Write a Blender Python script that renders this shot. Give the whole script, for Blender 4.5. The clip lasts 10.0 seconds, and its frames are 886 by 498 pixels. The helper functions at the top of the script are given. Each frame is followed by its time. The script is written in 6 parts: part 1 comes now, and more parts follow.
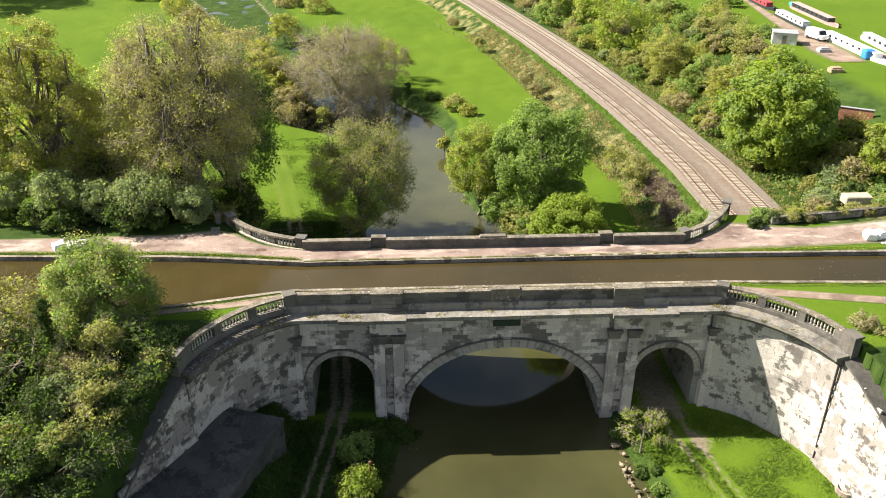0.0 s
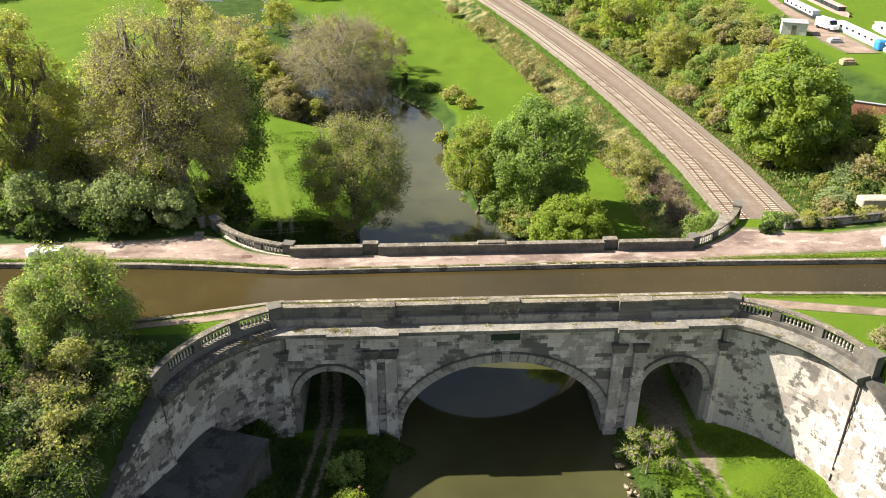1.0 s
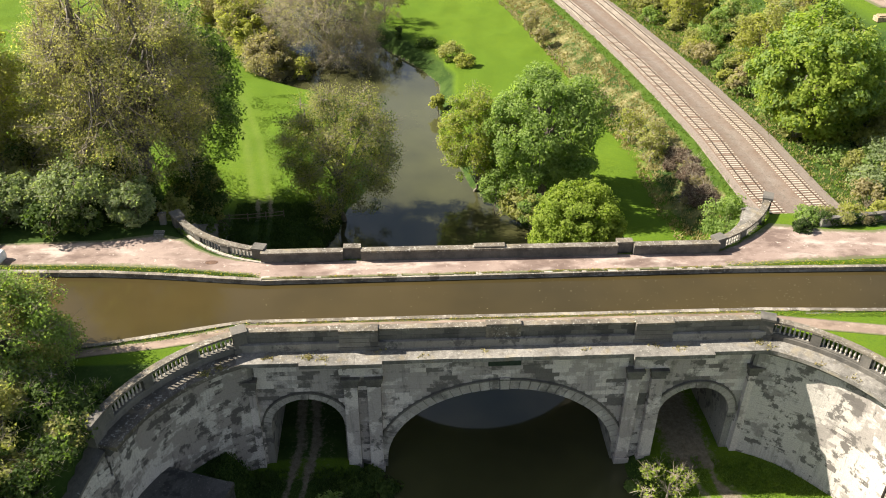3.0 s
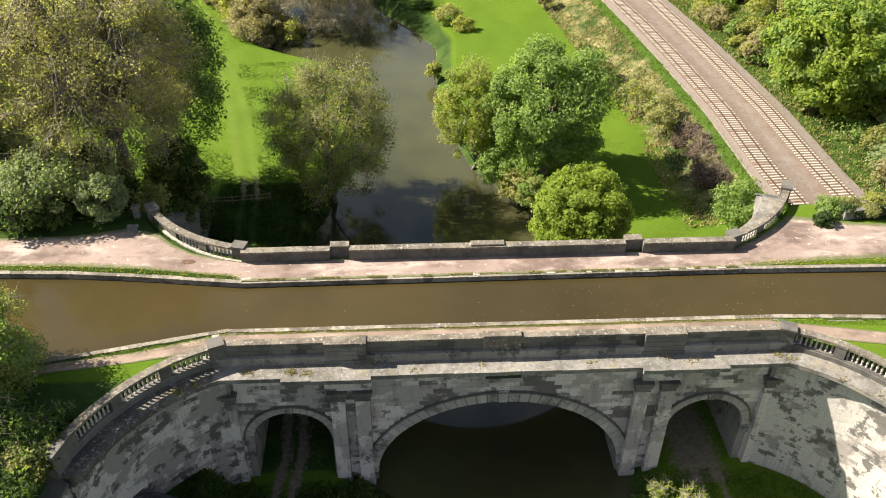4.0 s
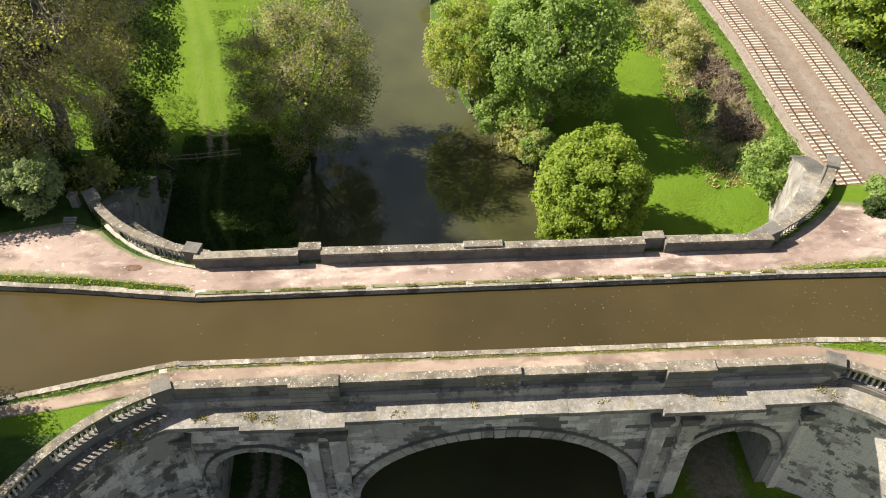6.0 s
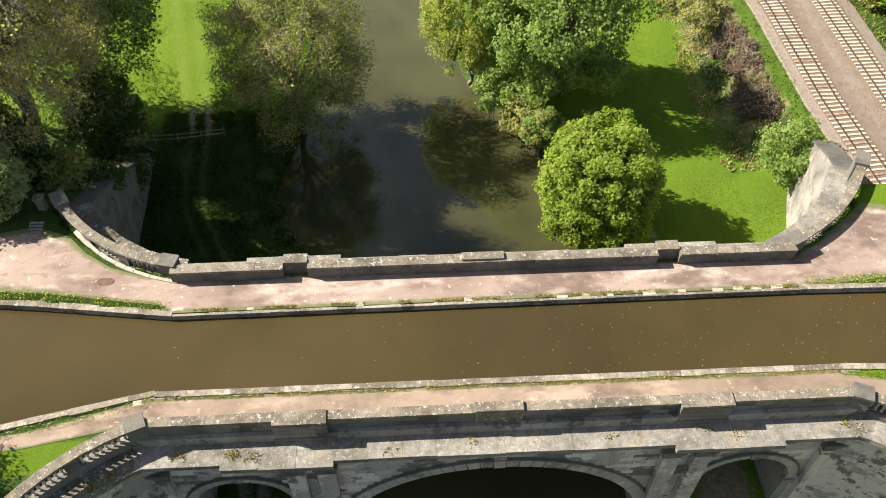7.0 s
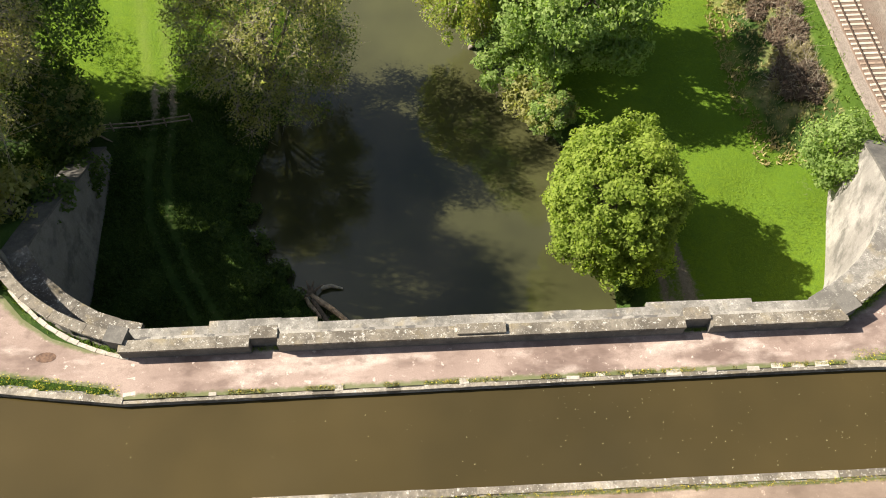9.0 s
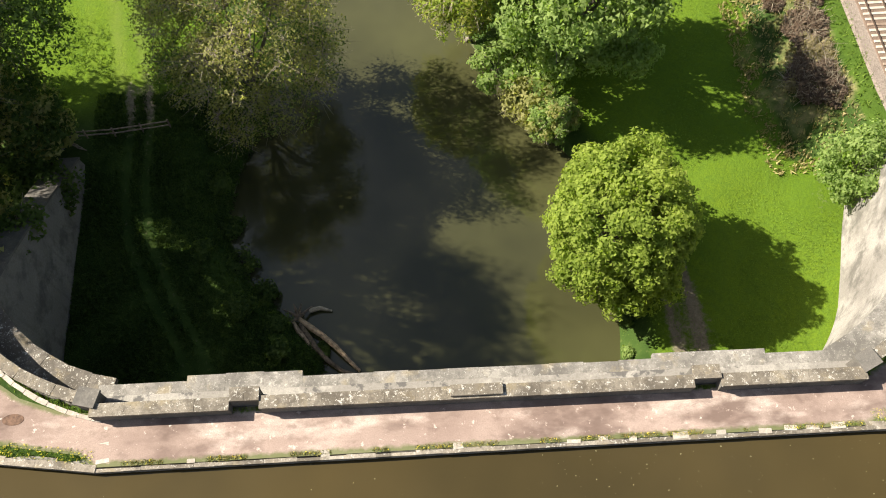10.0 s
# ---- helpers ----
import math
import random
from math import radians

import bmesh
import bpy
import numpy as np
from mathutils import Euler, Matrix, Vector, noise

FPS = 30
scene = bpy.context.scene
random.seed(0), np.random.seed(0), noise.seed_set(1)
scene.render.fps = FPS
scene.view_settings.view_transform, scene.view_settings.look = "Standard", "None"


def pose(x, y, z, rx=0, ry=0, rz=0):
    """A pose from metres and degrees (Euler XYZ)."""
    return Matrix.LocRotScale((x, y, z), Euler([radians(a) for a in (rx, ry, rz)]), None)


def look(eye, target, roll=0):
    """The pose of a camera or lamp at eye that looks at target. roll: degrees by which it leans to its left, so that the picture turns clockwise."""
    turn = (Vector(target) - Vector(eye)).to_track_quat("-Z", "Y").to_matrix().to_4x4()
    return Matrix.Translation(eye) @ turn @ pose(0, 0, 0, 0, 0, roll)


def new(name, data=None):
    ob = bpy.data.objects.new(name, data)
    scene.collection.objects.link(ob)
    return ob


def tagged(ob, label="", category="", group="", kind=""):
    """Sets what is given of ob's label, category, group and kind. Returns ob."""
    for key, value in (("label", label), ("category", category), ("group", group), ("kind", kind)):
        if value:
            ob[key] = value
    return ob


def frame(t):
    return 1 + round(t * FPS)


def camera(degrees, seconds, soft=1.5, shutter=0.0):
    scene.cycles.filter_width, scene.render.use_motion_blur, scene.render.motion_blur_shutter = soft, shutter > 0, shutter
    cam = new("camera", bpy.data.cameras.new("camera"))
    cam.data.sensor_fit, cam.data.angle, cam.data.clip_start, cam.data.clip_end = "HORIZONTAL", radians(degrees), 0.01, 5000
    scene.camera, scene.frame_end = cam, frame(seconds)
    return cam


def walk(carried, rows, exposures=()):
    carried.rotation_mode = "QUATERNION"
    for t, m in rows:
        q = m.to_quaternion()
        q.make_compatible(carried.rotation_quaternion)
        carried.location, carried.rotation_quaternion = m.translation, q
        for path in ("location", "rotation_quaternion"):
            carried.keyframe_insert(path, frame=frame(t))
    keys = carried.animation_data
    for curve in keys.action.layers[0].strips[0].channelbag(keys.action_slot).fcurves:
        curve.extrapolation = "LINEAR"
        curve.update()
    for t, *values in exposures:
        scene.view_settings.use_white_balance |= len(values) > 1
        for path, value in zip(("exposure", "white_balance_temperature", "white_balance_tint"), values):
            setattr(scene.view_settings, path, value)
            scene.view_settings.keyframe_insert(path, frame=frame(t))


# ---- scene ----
cam = camera(56.1, 10.0, soft=1.0)
EXPO = 1.78
PATH = [
    (0, (0.032, 1.141, 41.979), (0.134, 2.91, 41.052), 0.4),
    (0.5, (0.281, 3.654, 41.821), (0.385, 5.415, 40.879), 0.5),
    (1, (0.785, 6.384, 41.77), (0.886, 8.137, 40.811), 0.5),
    (1.5, (1.179, 9.381, 41.821), (1.278, 11.121, 40.839), 0.5),
    (2, (1.622, 12.305, 41.891), (1.719, 14.028, 40.88), 0.5),
    (2.5, (1.965, 15.307, 41.956), (2.061, 17.008, 40.909), 0.5),
    (4, (3.058, 25.274, 42.439), (3.152, 26.882, 41.253), 0.6),
    (4.5, (3.495, 28.713, 42.64), (3.586, 30.278, 41.398), 0.5),
    (5, (3.893, 32.175, 42.88), (3.981, 33.694, 41.582), 0.5),
    (5.5, (4.364, 35.7, 43.021), (4.449, 37.171, 41.669), 0.4),
    (7, (5.355, 46.345, 43.607), (5.432, 47.644, 42.088), 0.5),
    (7.5, (5.581, 49.967, 43.77), (5.655, 51.206, 42.201), 0.5),
    (8, (5.869, 53.557, 43.83), (5.939, 54.736, 42.216), 0.5),
    (8.5, (6.339, 57.109, 43.991), (6.401, 58.226, 42.334), 0.3),
    (9, (6.8, 60.78, 44.121), (6.855, 61.832, 42.421), 0.2),
    (9.5, (7.119, 64.551, 44.226), (7.174, 65.535, 42.485), 0.3),
    (10, (7.511, 68.222, 44.368), (7.562, 69.137, 42.591), 0.3),
]
walk(cam, [(t, look(eye, target, roll)) for t, eye, target, roll in PATH], [(0.0, EXPO), (10.0, EXPO)])

# ---- world, sun ----
SUN_WAY = Vector((1.13, -0.32, -1.0)).normalized()
SUN_EL = math.asin(-SUN_WAY.z)
world = bpy.data.worlds.new("world")
scene.world = world
world.use_nodes = True
wn = world.node_tree.nodes
sky = wn.new("ShaderNodeTexSky")
sky.sky_type = "NISHITA"
sky.sun_disc = False
sky.sun_elevation = SUN_EL
sky.sun_rotation = math.atan2(-SUN_WAY.x, -SUN_WAY.y)
sky.air_density, sky.dust_density, sky.ozone_density = 1.0, 1.2, 1.0
wn["Background"].inputs["Strength"].default_value = 0.040
# broken fair-weather cloud: the sky's own light, greyed and lifted, in soft patches
wl = world.node_tree.links
cloud = wn.new("ShaderNodeTexNoise")
cloud.inputs["Scale"].default_value, cloud.inputs["Detail"].default_value, cloud.inputs["Roughness"].default_value = 3.2, 7.0, 0.62
cover = wn.new("ShaderNodeMapRange")
for i, v in enumerate((0.0, 0.47, 0.66, 0.0, 0.9)):
    cover.inputs[i].default_value = v
grey = wn.new("ShaderNodeHueSaturation")
grey.inputs["Saturation"].default_value, grey.inputs["Value"].default_value = 0.15, 1.9
veil = wn.new("ShaderNodeMix")
veil.data_type = "RGBA"
wl.new(wn.new("ShaderNodeTexCoord").outputs["Generated"], cloud.inputs["Vector"])
wl.new(cloud.outputs["Fac"], cover.inputs[0])
wl.new(sky.outputs[0], grey.inputs["Color"])
wl.new(cover.outputs[0], veil.inputs["Factor"])
wl.new(sky.outputs[0], veil.inputs["A"])
wl.new(grey.outputs[0], veil.inputs["B"])
wl.new(veil.outputs["Result"], wn["Background"].inputs["Color"])
sun = new("sun", bpy.data.lights.new("sun", "SUN"))
sun.data.energy, sun.data.angle, sun.data.color = 4.2, radians(0.55), (1.0, 0.93, 0.82)
sun.matrix_world = look((0, 0, 120), Vector((0, 0, 120)) + SUN_WAY)


# ---- materials ----
class Mat:
    """A small wrapper round a node material."""

    def __init__(self, name, rough=0.9, metal=0.0, spec=0.3):
        self.m = bpy.data.materials.new(name)
        self.m.use_nodes = True
        self.n, self.l = self.m.node_tree.nodes, self.m.node_tree.links
        self.b = self.n["Principled BSDF"]
        self.b.inputs["Roughness"].default_value = rough
        self.b.inputs["Metallic"].default_value = metal
        self.b.inputs["Specular IOR Level"].default_value = spec
        self.co = self.n.new("ShaderNodeNewGeometry").outputs["Position"]

    def put(self, value, socket):
        if isinstance(value, bpy.types.NodeSocket):
            self.l.new(value, socket)
        elif isinstance(value, tuple) and len(value) == 3 and socket.type == "RGBA":
            socket.default_value = (*value, 1)
        else:
            socket.default_value = value

    def noise(self, scale, detail=4.0, rough=0.6, stretch=None, co=None):
        t = self.n.new("ShaderNodeTexNoise")
        t.inputs["Scale"].default_value, t.inputs["Detail"].default_value, t.inputs["Roughness"].default_value = scale, detail, rough
        src = co or self.co
        if stretch:
            mp = self.n.new("ShaderNodeMapping")
            mp.inputs["Scale"].default_value = stretch
            self.l.new(src, mp.inputs["Vector"])
            src = mp.outputs[0]
        self.l.new(src, t.inputs["Vector"])
        return t.outputs["Fac"]

    def shift(self, by):
        v = self.n.new("ShaderNodeVectorMath")
        v.inputs[1].default_value = (by, by * 0.7, 0)
        self.l.new(self.co, v.inputs[0])
        return v.outputs[0]

    def cells(self, scale, feature="F1", co=None):
        t = self.n.new("ShaderNodeTexVoronoi")
        t.feature = feature
        t.inputs["Scale"].default_value = scale
        self.l.new(co or self.co, t.inputs["Vector"])
        return t

    def ramp(self, value, lo, hi, a=0.0, b=1.0):
        r = self.n.new("ShaderNodeMapRange")
        r.clamp = True
        for i, v in enumerate((value, lo, hi, a, b)):
            self.put(v, r.inputs[i])
        return r.outputs[0]

    def mix(self, fac, a, b, how="MIX"):
        x = self.n.new("ShaderNodeMix")
        x.data_type, x.blend_type = "RGBA", how
        self.put(fac, x.inputs["Factor"])
        self.put(a, x.inputs["A"])
        self.put(b, x.inputs["B"])
        return x.outputs["Result"]

    def math(self, op, a, b=0.0):
        x = self.n.new("ShaderNodeMath")
        x.operation = op
        self.put(a, x.inputs[0])
        self.put(b, x.inputs[1])
        return x.outputs[0]

    def attr(self, name):
        a = self.n.new("ShaderNodeAttribute")
        a.attribute_name = name
        s = self.n.new("ShaderNodeSeparateColor")
        self.l.new(a.outputs["Color"], s.inputs[0])
        return s.outputs[0], s.outputs[1], s.outputs[2]

    def island(self):
        return self.n.new("ShaderNodeNewGeometry").outputs["Random Per Island"]

    def info(self, out="Random"):
        return self.n.new("ShaderNodeObjectInfo").outputs[out]

    def bump(self, height, strength=0.4, dist=0.05):
        b = self.n.new("ShaderNodeBump")
        b.inputs["Strength"].default_value, b.inputs["Distance"].default_value = strength, dist
        self.l.new(height, b.inputs["Height"])
        self.l.new(b.outputs[0], self.b.inputs["Normal"])
        return self

    def colour(self, c):
        self.put(c, self.b.inputs["Base Color"])
        return self


def stone_mat(name, mid_tone, pale, black, piece=None, lichen=0.25, pale_at=0.53, black_at=0.56, edge=0.025, white=0.0, single=1.0):
    """Weathered limestone: grey ground, pale clean patches, black crust, lichen spots, grain; patch edges keep to the stones."""
    s = Mat(name, 0.92)
    own = 0.5
    wide, crust = s.noise(0.30, 4, 0.62), s.noise(0.55, 5, 0.68)
    if piece == "object":
        own = s.info()
        at = s.info("Location")
        wide = s.math("ADD", s.math("MULTIPLY", s.noise(0.30, 3, 0.6, co=at), 0.65 * single), s.math("MULTIPLY", wide, 1 - 0.65 * single))
        crust = s.math("ADD", s.math("MULTIPLY", s.noise(0.55, 4, 0.65, co=at), 0.6 * single), s.math("MULTIPLY", crust, 1 - 0.6 * single))
    elif piece == "island":
        own = s.island()
    lift = s.math("MULTIPLY", s.math("SUBTRACT", own, 0.5), 0.10 * single)
    grain, mid = s.noise(10.0, 6, 0.75), s.noise(1.9, 5, 0.7)
    rag = s.math("MULTIPLY", s.math("SUBTRACT", mid, 0.5), 0.16)
    streak = s.noise(1.0, 5, 0.7, (2.2, 2.2, 0.2))
    f = s.ramp(s.math("ADD", s.math("ADD", wide, lift), rag), pale_at - edge, pale_at + edge)
    c = s.mix(f, mid_tone, pale)
    c = s.mix(s.ramp(s.math("SUBTRACT", s.math("ADD", crust, rag), lift), black_at - edge, black_at + edge, 0, 0.9), c, black)
    c = s.mix(s.ramp(streak, 0.54, 0.72, 0, 0.5), c, black)
    c = s.mix(s.ramp(grain, 0.36, 0.62, 0.5, 0), c, tuple(v * 0.5 for v in mid_tone))
    if white:
        c = s.mix(s.ramp(own, 1 - white, 1 - white + 0.02, 0, 0.6), c, (0.62, 0.57, 0.49))
    spot, fleck = s.cells(2.6), s.cells(7.0)
    l = s.ramp(s.math("ADD", spot.outputs["Distance"], s.math("MULTIPLY", grain, 0.45)), 0.27, 0.36, lichen, 0)
    l2 = s.ramp(s.math("ADD", fleck.outputs["Distance"], s.math("MULTIPLY", mid, 0.5)), 0.33, 0.42, lichen, 0)
    c = s.mix(s.math("MAXIMUM", l, l2), c, (0.64, 0.61, 0.53))
    if lichen > 0.3:
        blot, dirt = s.noise(3.4, 6, 0.8), s.noise(2.3, 6, 0.8, co=s.shift(17.0))
        c = s.mix(s.ramp(dirt, 0.48, 0.6, 0, 0.6), c, black)
        c = s.mix(s.ramp(blot, 0.575, 0.62, 0, lichen), c, (0.60, 0.565, 0.49))
        c = s.mix(s.ramp(s.noise(0.8, 4, co=s.shift(5.0)), 0.55, 0.7, 0, 0.35), c, (0.30, 0.235, 0.12))
    s.colour(c)
    return s.bump(s.math("ADD", grain, s.math("MULTIPLY", mid, 0.8)), 0.6, 0.05).m


M_STONE = stone_mat("ashlar", (0.414, 0.365, 0.329), (0.684, 0.614, 0.554), (0.085, 0.078, 0.070), "object", 0.05)
M_STONE_J = stone_mat("ashlar_joined", (0.403, 0.355, 0.320), (0.659, 0.592, 0.533), (0.090, 0.083, 0.074), "island", 0.05, 0.52, 0.56)
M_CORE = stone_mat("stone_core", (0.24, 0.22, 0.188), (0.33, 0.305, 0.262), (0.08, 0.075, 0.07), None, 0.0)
M_VOUSSOIR = stone_mat("voussoir_stone", (0.374, 0.340, 0.297), (0.529, 0.483, 0.425), (0.100, 0.092, 0.082), "object", 0.05, 0.55, 0.58, 0.05, 0.0, 0.45)
M_STONE_PALE = stone_mat("bleached_ashlar", (0.342, 0.306, 0.271), (0.600, 0.546, 0.480), (0.100, 0.090, 0.080), "island", 0.05, 0.48, 0.575)
M_STONE_SOOT = stone_mat("sooty_ashlar", (0.325, 0.289, 0.257), (0.598, 0.546, 0.488), (0.060, 0.055, 0.050), "island", 0.05, 0.545, 0.55)
M_PARAPET = stone_mat("parapet_stone", (0.149, 0.135, 0.114), (0.211, 0.195, 0.165), (0.059, 0.056, 0.050), "object", 0.12, 0.55, 0.54, 0.05)
M_COPING = stone_mat("coping_stone", (0.189, 0.161, 0.121), (0.255, 0.224, 0.176), (0.075, 0.063, 0.048), "object", 0.62, 0.54, 0.53, 0.09, 0.0, 0.3)
M_LEDGE = stone_mat("ledge_stone", (0.225, 0.207, 0.178), (0.30, 0.278, 0.24), (0.10, 0.092, 0.079), "object", 0.32, 0.52, 0.53, 0.08, 0.0, 0.35)
M_LEDGE_OLD = stone_mat("mossy_ledge", (0.165, 0.145, 0.118), (0.26, 0.235, 0.195), (0.07, 0.06, 0.047), "object", 0.7, 0.56, 0.52, 0.08, 0.0, 0.5)
M_BALUSTER = stone_mat("baluster_stone", (0.44, 0.40, 0.335), (0.52, 0.475, 0.40), (0.2, 0.18, 0.15), None, 0.2)
M_KERB = stone_mat("canal_kerb", (0.25, 0.215, 0.168), (0.35, 0.31, 0.25), (0.09, 0.076, 0.056), "object", 0.6, 0.54, 0.52, 0.05, 0.04)
M_SILL = stone_mat("worn_sill", (0.42, 0.375, 0.31), (0.52, 0.47, 0.40), (0.25, 0.215, 0.17), "object", 0.5, 0.5, 0.58, 0.08)
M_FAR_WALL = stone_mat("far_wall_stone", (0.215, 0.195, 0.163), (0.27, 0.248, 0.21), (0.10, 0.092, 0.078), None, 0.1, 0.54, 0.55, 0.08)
# paler copy of the far wall stone: sunlight painted in for the right wing
M_WALL_SUN = stone_mat("sunlit_far_wall", (0.235, 0.213, 0.185), (0.335, 0.308, 0.270), (0.11, 0.10, 0.086), None, 0.1, 0.52, 0.56, 0.08)
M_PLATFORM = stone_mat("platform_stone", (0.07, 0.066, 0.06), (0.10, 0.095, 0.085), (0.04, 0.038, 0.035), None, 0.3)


def path_mat(name, dull, fair, light, damp):
    """Trodden gravel: broad soft tones, damp patches, pale worn places."""
    s = Mat(name, 0.95)
    mid, fine = s.noise(0.9, 4), s.noise(16, 5, 0.75)
    worn, _, _ = s.attr("mask")
    c = s.mix(s.ramp(s.noise(0.16, 5, 0.6), 0.38, 0.62), dull, fair)
    c = s.mix(s.ramp(s.noise(0.33, 4, 0.6, (0.55, 1.3, 1)), 0.52, 0.64, 0, 0.85), c, light)
    c = s.mix(s.ramp(s.noise(0.30, 5, 0.6, (0.6, 1.1, 1), co=s.shift(31.0)), 0.50, 0.63, 0, 0.9), c, damp)
    c = s.mix(s.ramp(s.noise(0.85, 5, 0.65, (0.7, 1.0, 1), co=s.shift(53.0)), 0.54, 0.66, 0, 0.55), c, damp)
    c = s.mix(s.ramp(s.noise(1.5, 6, 0.75), 0.60, 0.66, 0, 0.7), c, tuple(min(1, v * 1.35) for v in light))
    c = s.mix(s.ramp(mid, 0.3, 0.5, 0.3, 0), c, dull)
    c = s.mix(s.ramp(fine, 0.36, 0.62, 0.45, 0), c, tuple(v * 0.6 for v in dull))
    c = s.mix(s.ramp(s.math("ADD", worn, s.math("MULTIPLY", s.noise(2.2, 4), 0.7)), 0.85, 1.15, 0, 0.8), c, (0.085, 0.105, 0.03))
    s.colour(c)
    return s.bump(fine, 0.45, 0.03).m


def ground_mat():
    s = Mat("meadow", 0.95, spec=0.05)
    dry, dirt, mown = s.attr("mask")
    lane, _, _ = s.attr("lane")
    big, mid, fine, blade = s.noise(0.045, 4), s.noise(0.35, 4), s.noise(2.6, 5, 0.7), s.noise(11, 4, 0.75)
    # rough growth, its green taken down to deepen the shade on the left bank
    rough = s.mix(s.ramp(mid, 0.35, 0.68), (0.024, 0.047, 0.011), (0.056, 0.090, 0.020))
    rough = s.mix(s.ramp(fine, 0.55, 0.8, 0, 0.6), rough, (0.16, 0.17, 0.05))
    lawn = s.mix(s.ramp(big, 0.35, 0.65), (0.088, 0.150, 0.010), (0.128, 0.193, 0.013))
    lawn = s.mix(s.ramp(s.noise(0.9, 4, 0.7), 0.45, 0.65, 0, 0.45), lawn, (0.085, 0.15, 0.016))
    lawn = s.mix(s.ramp(fine, 0.42, 0.66, 0, 0.55), lawn, (0.09, 0.155, 0.018))
    lawn = s.mix(s.ramp(s.noise(5.5, 5, 0.75), 0.46, 0.62, 0, 0.4), lawn, (0.06, 0.105, 0.012))
    lawn = s.mix(s.math("MULTIPLY", lane, s.ramp(s.noise(1.3, 4, 0.7), 0.3, 0.6, 0.22, 0.6)), lawn, (0.165, 0.20, 0.045))
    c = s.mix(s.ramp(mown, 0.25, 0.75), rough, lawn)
    tan = s.mix(s.ramp(fine, 0.35, 0.7), (0.36, 0.27, 0.15), (0.17, 0.18, 0.06))
    c = s.mix(s.ramp(s.math("ADD", dry, s.math("MULTIPLY", s.math("SUBTRACT", mid, 0.5), 1.5)), 0.4, 0.75), c, tan)
    soil = s.mix(s.ramp(fine, 0.35, 0.7), (0.17, 0.135, 0.098), (0.29, 0.24, 0.18))
    c = s.mix(s.ramp(s.math("ADD", dirt, s.math("MULTIPLY", s.math("SUBTRACT", fine, 0.5), 1.1)), 0.4, 0.75), c, soil)
    c = s.mix(s.ramp(blade, 0.3, 0.7, 0, 0.45), c, (0.03, 0.055, 0.01))
    s.colour(c)
    return s.bump(s.math("ADD", fine, s.math("MULTIPLY", blade, 0.6)), 0.6, 0.16).m


def ballast_mat():
    s = Mat("ballast", 0.95)
    fine, cell = s.noise(9, 4, 0.7), s.cells(11)
    rust, _, _ = s.attr("mask")
    c = s.mix(s.ramp(fine, 0.3, 0.7), (0.125, 0.10, 0.08), (0.27, 0.222, 0.18))
    c = s.mix(s.ramp(s.math("ADD", rust, s.math("MULTIPLY", s.math("SUBTRACT", s.noise(0.6, 4), 0.5), 0.8)), 0.3, 0.7), c, s.mix(fine, (0.095, 0.066, 0.048), (0.215, 0.15, 0.108)))
    c = s.mix(s.ramp(s.noise(1.8, 5, 0.75), 0.5, 0.68, 0, 0.5), c, (0.07, 0.055, 0.043))
    s.colour(c)
    return s.bump(cell.outputs["Distance"], 0.8, 0.05).m


def water_mat(name, colour, murk, gloss=0.5):
    s = Mat(name, 0.06, spec=gloss)
    s.b.inputs["IOR"].default_value = 1.33
    s.colour(s.mix(s.ramp(s.noise(0.05, 4), 0.35, 0.68), colour, murk))
    return s.bump(s.noise(0.9, 3, 0.5, (1, 0.6, 1)), 0.05, 0.03).m


def plain_mat(name, colour, rough=0.8, metal=0.0, vary=0.35, scale=3.0):
    s = Mat(name, rough, metal)
    f = s.noise(scale, 5, 0.65)
    s.colour(s.mix(s.ramp(f, 0.35, 0.7), tuple(v * (1 - vary) for v in colour), tuple(min(1, v * (1 + vary * 0.6)) for v in colour)))
    return s.bump(s.noise(scale * 5, 3), 0.25, 0.02).m


def leaf_mat(name, a, b, c, through_light=0.6):
    s = Mat(name, 0.75, spec=0.2)
    r = s.island()
    big = s.noise(0.35, 3)
    col = s.mix(s.ramp(r, 0.1, 0.9), a, b)
    col = s.mix(s.ramp(s.math("ADD", big, s.math("MULTIPLY", r, 0.3)), 0.5, 0.85), col, c)
    s.colour(col)
    tr = s.n.new("ShaderNodeBsdfTranslucent")
    s.l.new(s.mix(1.0, col, (1.15, 1.25, 0.55), "MULTIPLY"), tr.inputs["Color"])
    sh = s.n.new("ShaderNodeMixShader")
    sh.inputs[0].default_value = through_light
    s.l.new(s.b.outputs[0], sh.inputs[1])
    s.l.new(tr.outputs[0], sh.inputs[2])
    s.l.new(sh.outputs[0], s.n["Material Output"].inputs["Surface"])
    return s.m


M_PATH = path_mat("path_gravel", (0.23, 0.166, 0.135), (0.335, 0.254, 0.208), (0.50, 0.41, 0.345), (0.115, 0.078, 0.062))
M_PATH_NEAR = path_mat("near_path_gravel", (0.215, 0.158, 0.118), (0.30, 0.224, 0.17), (0.38, 0.295, 0.226), (0.125, 0.088, 0.064))
M_GROUND, M_BALLAST = ground_mat(), ballast_mat()
M_RIVER = water_mat("river_water", (0.034, 0.034, 0.015), (0.064, 0.064, 0.025), 0.8)
M_CANAL = water_mat("canal_water", (0.036, 0.0275, 0.0108), (0.057, 0.0415, 0.0152))
M_BARK = plain_mat("bark", (0.20, 0.172, 0.135), 0.95, 0, 0.5, 5)
M_TWIG = plain_mat("twigs", (0.37, 0.315, 0.225), 0.95, 0, 0.4, 5)
M_WOOD = plain_mat("old_wood", (0.27, 0.215, 0.155), 0.9, 0, 0.5, 4)
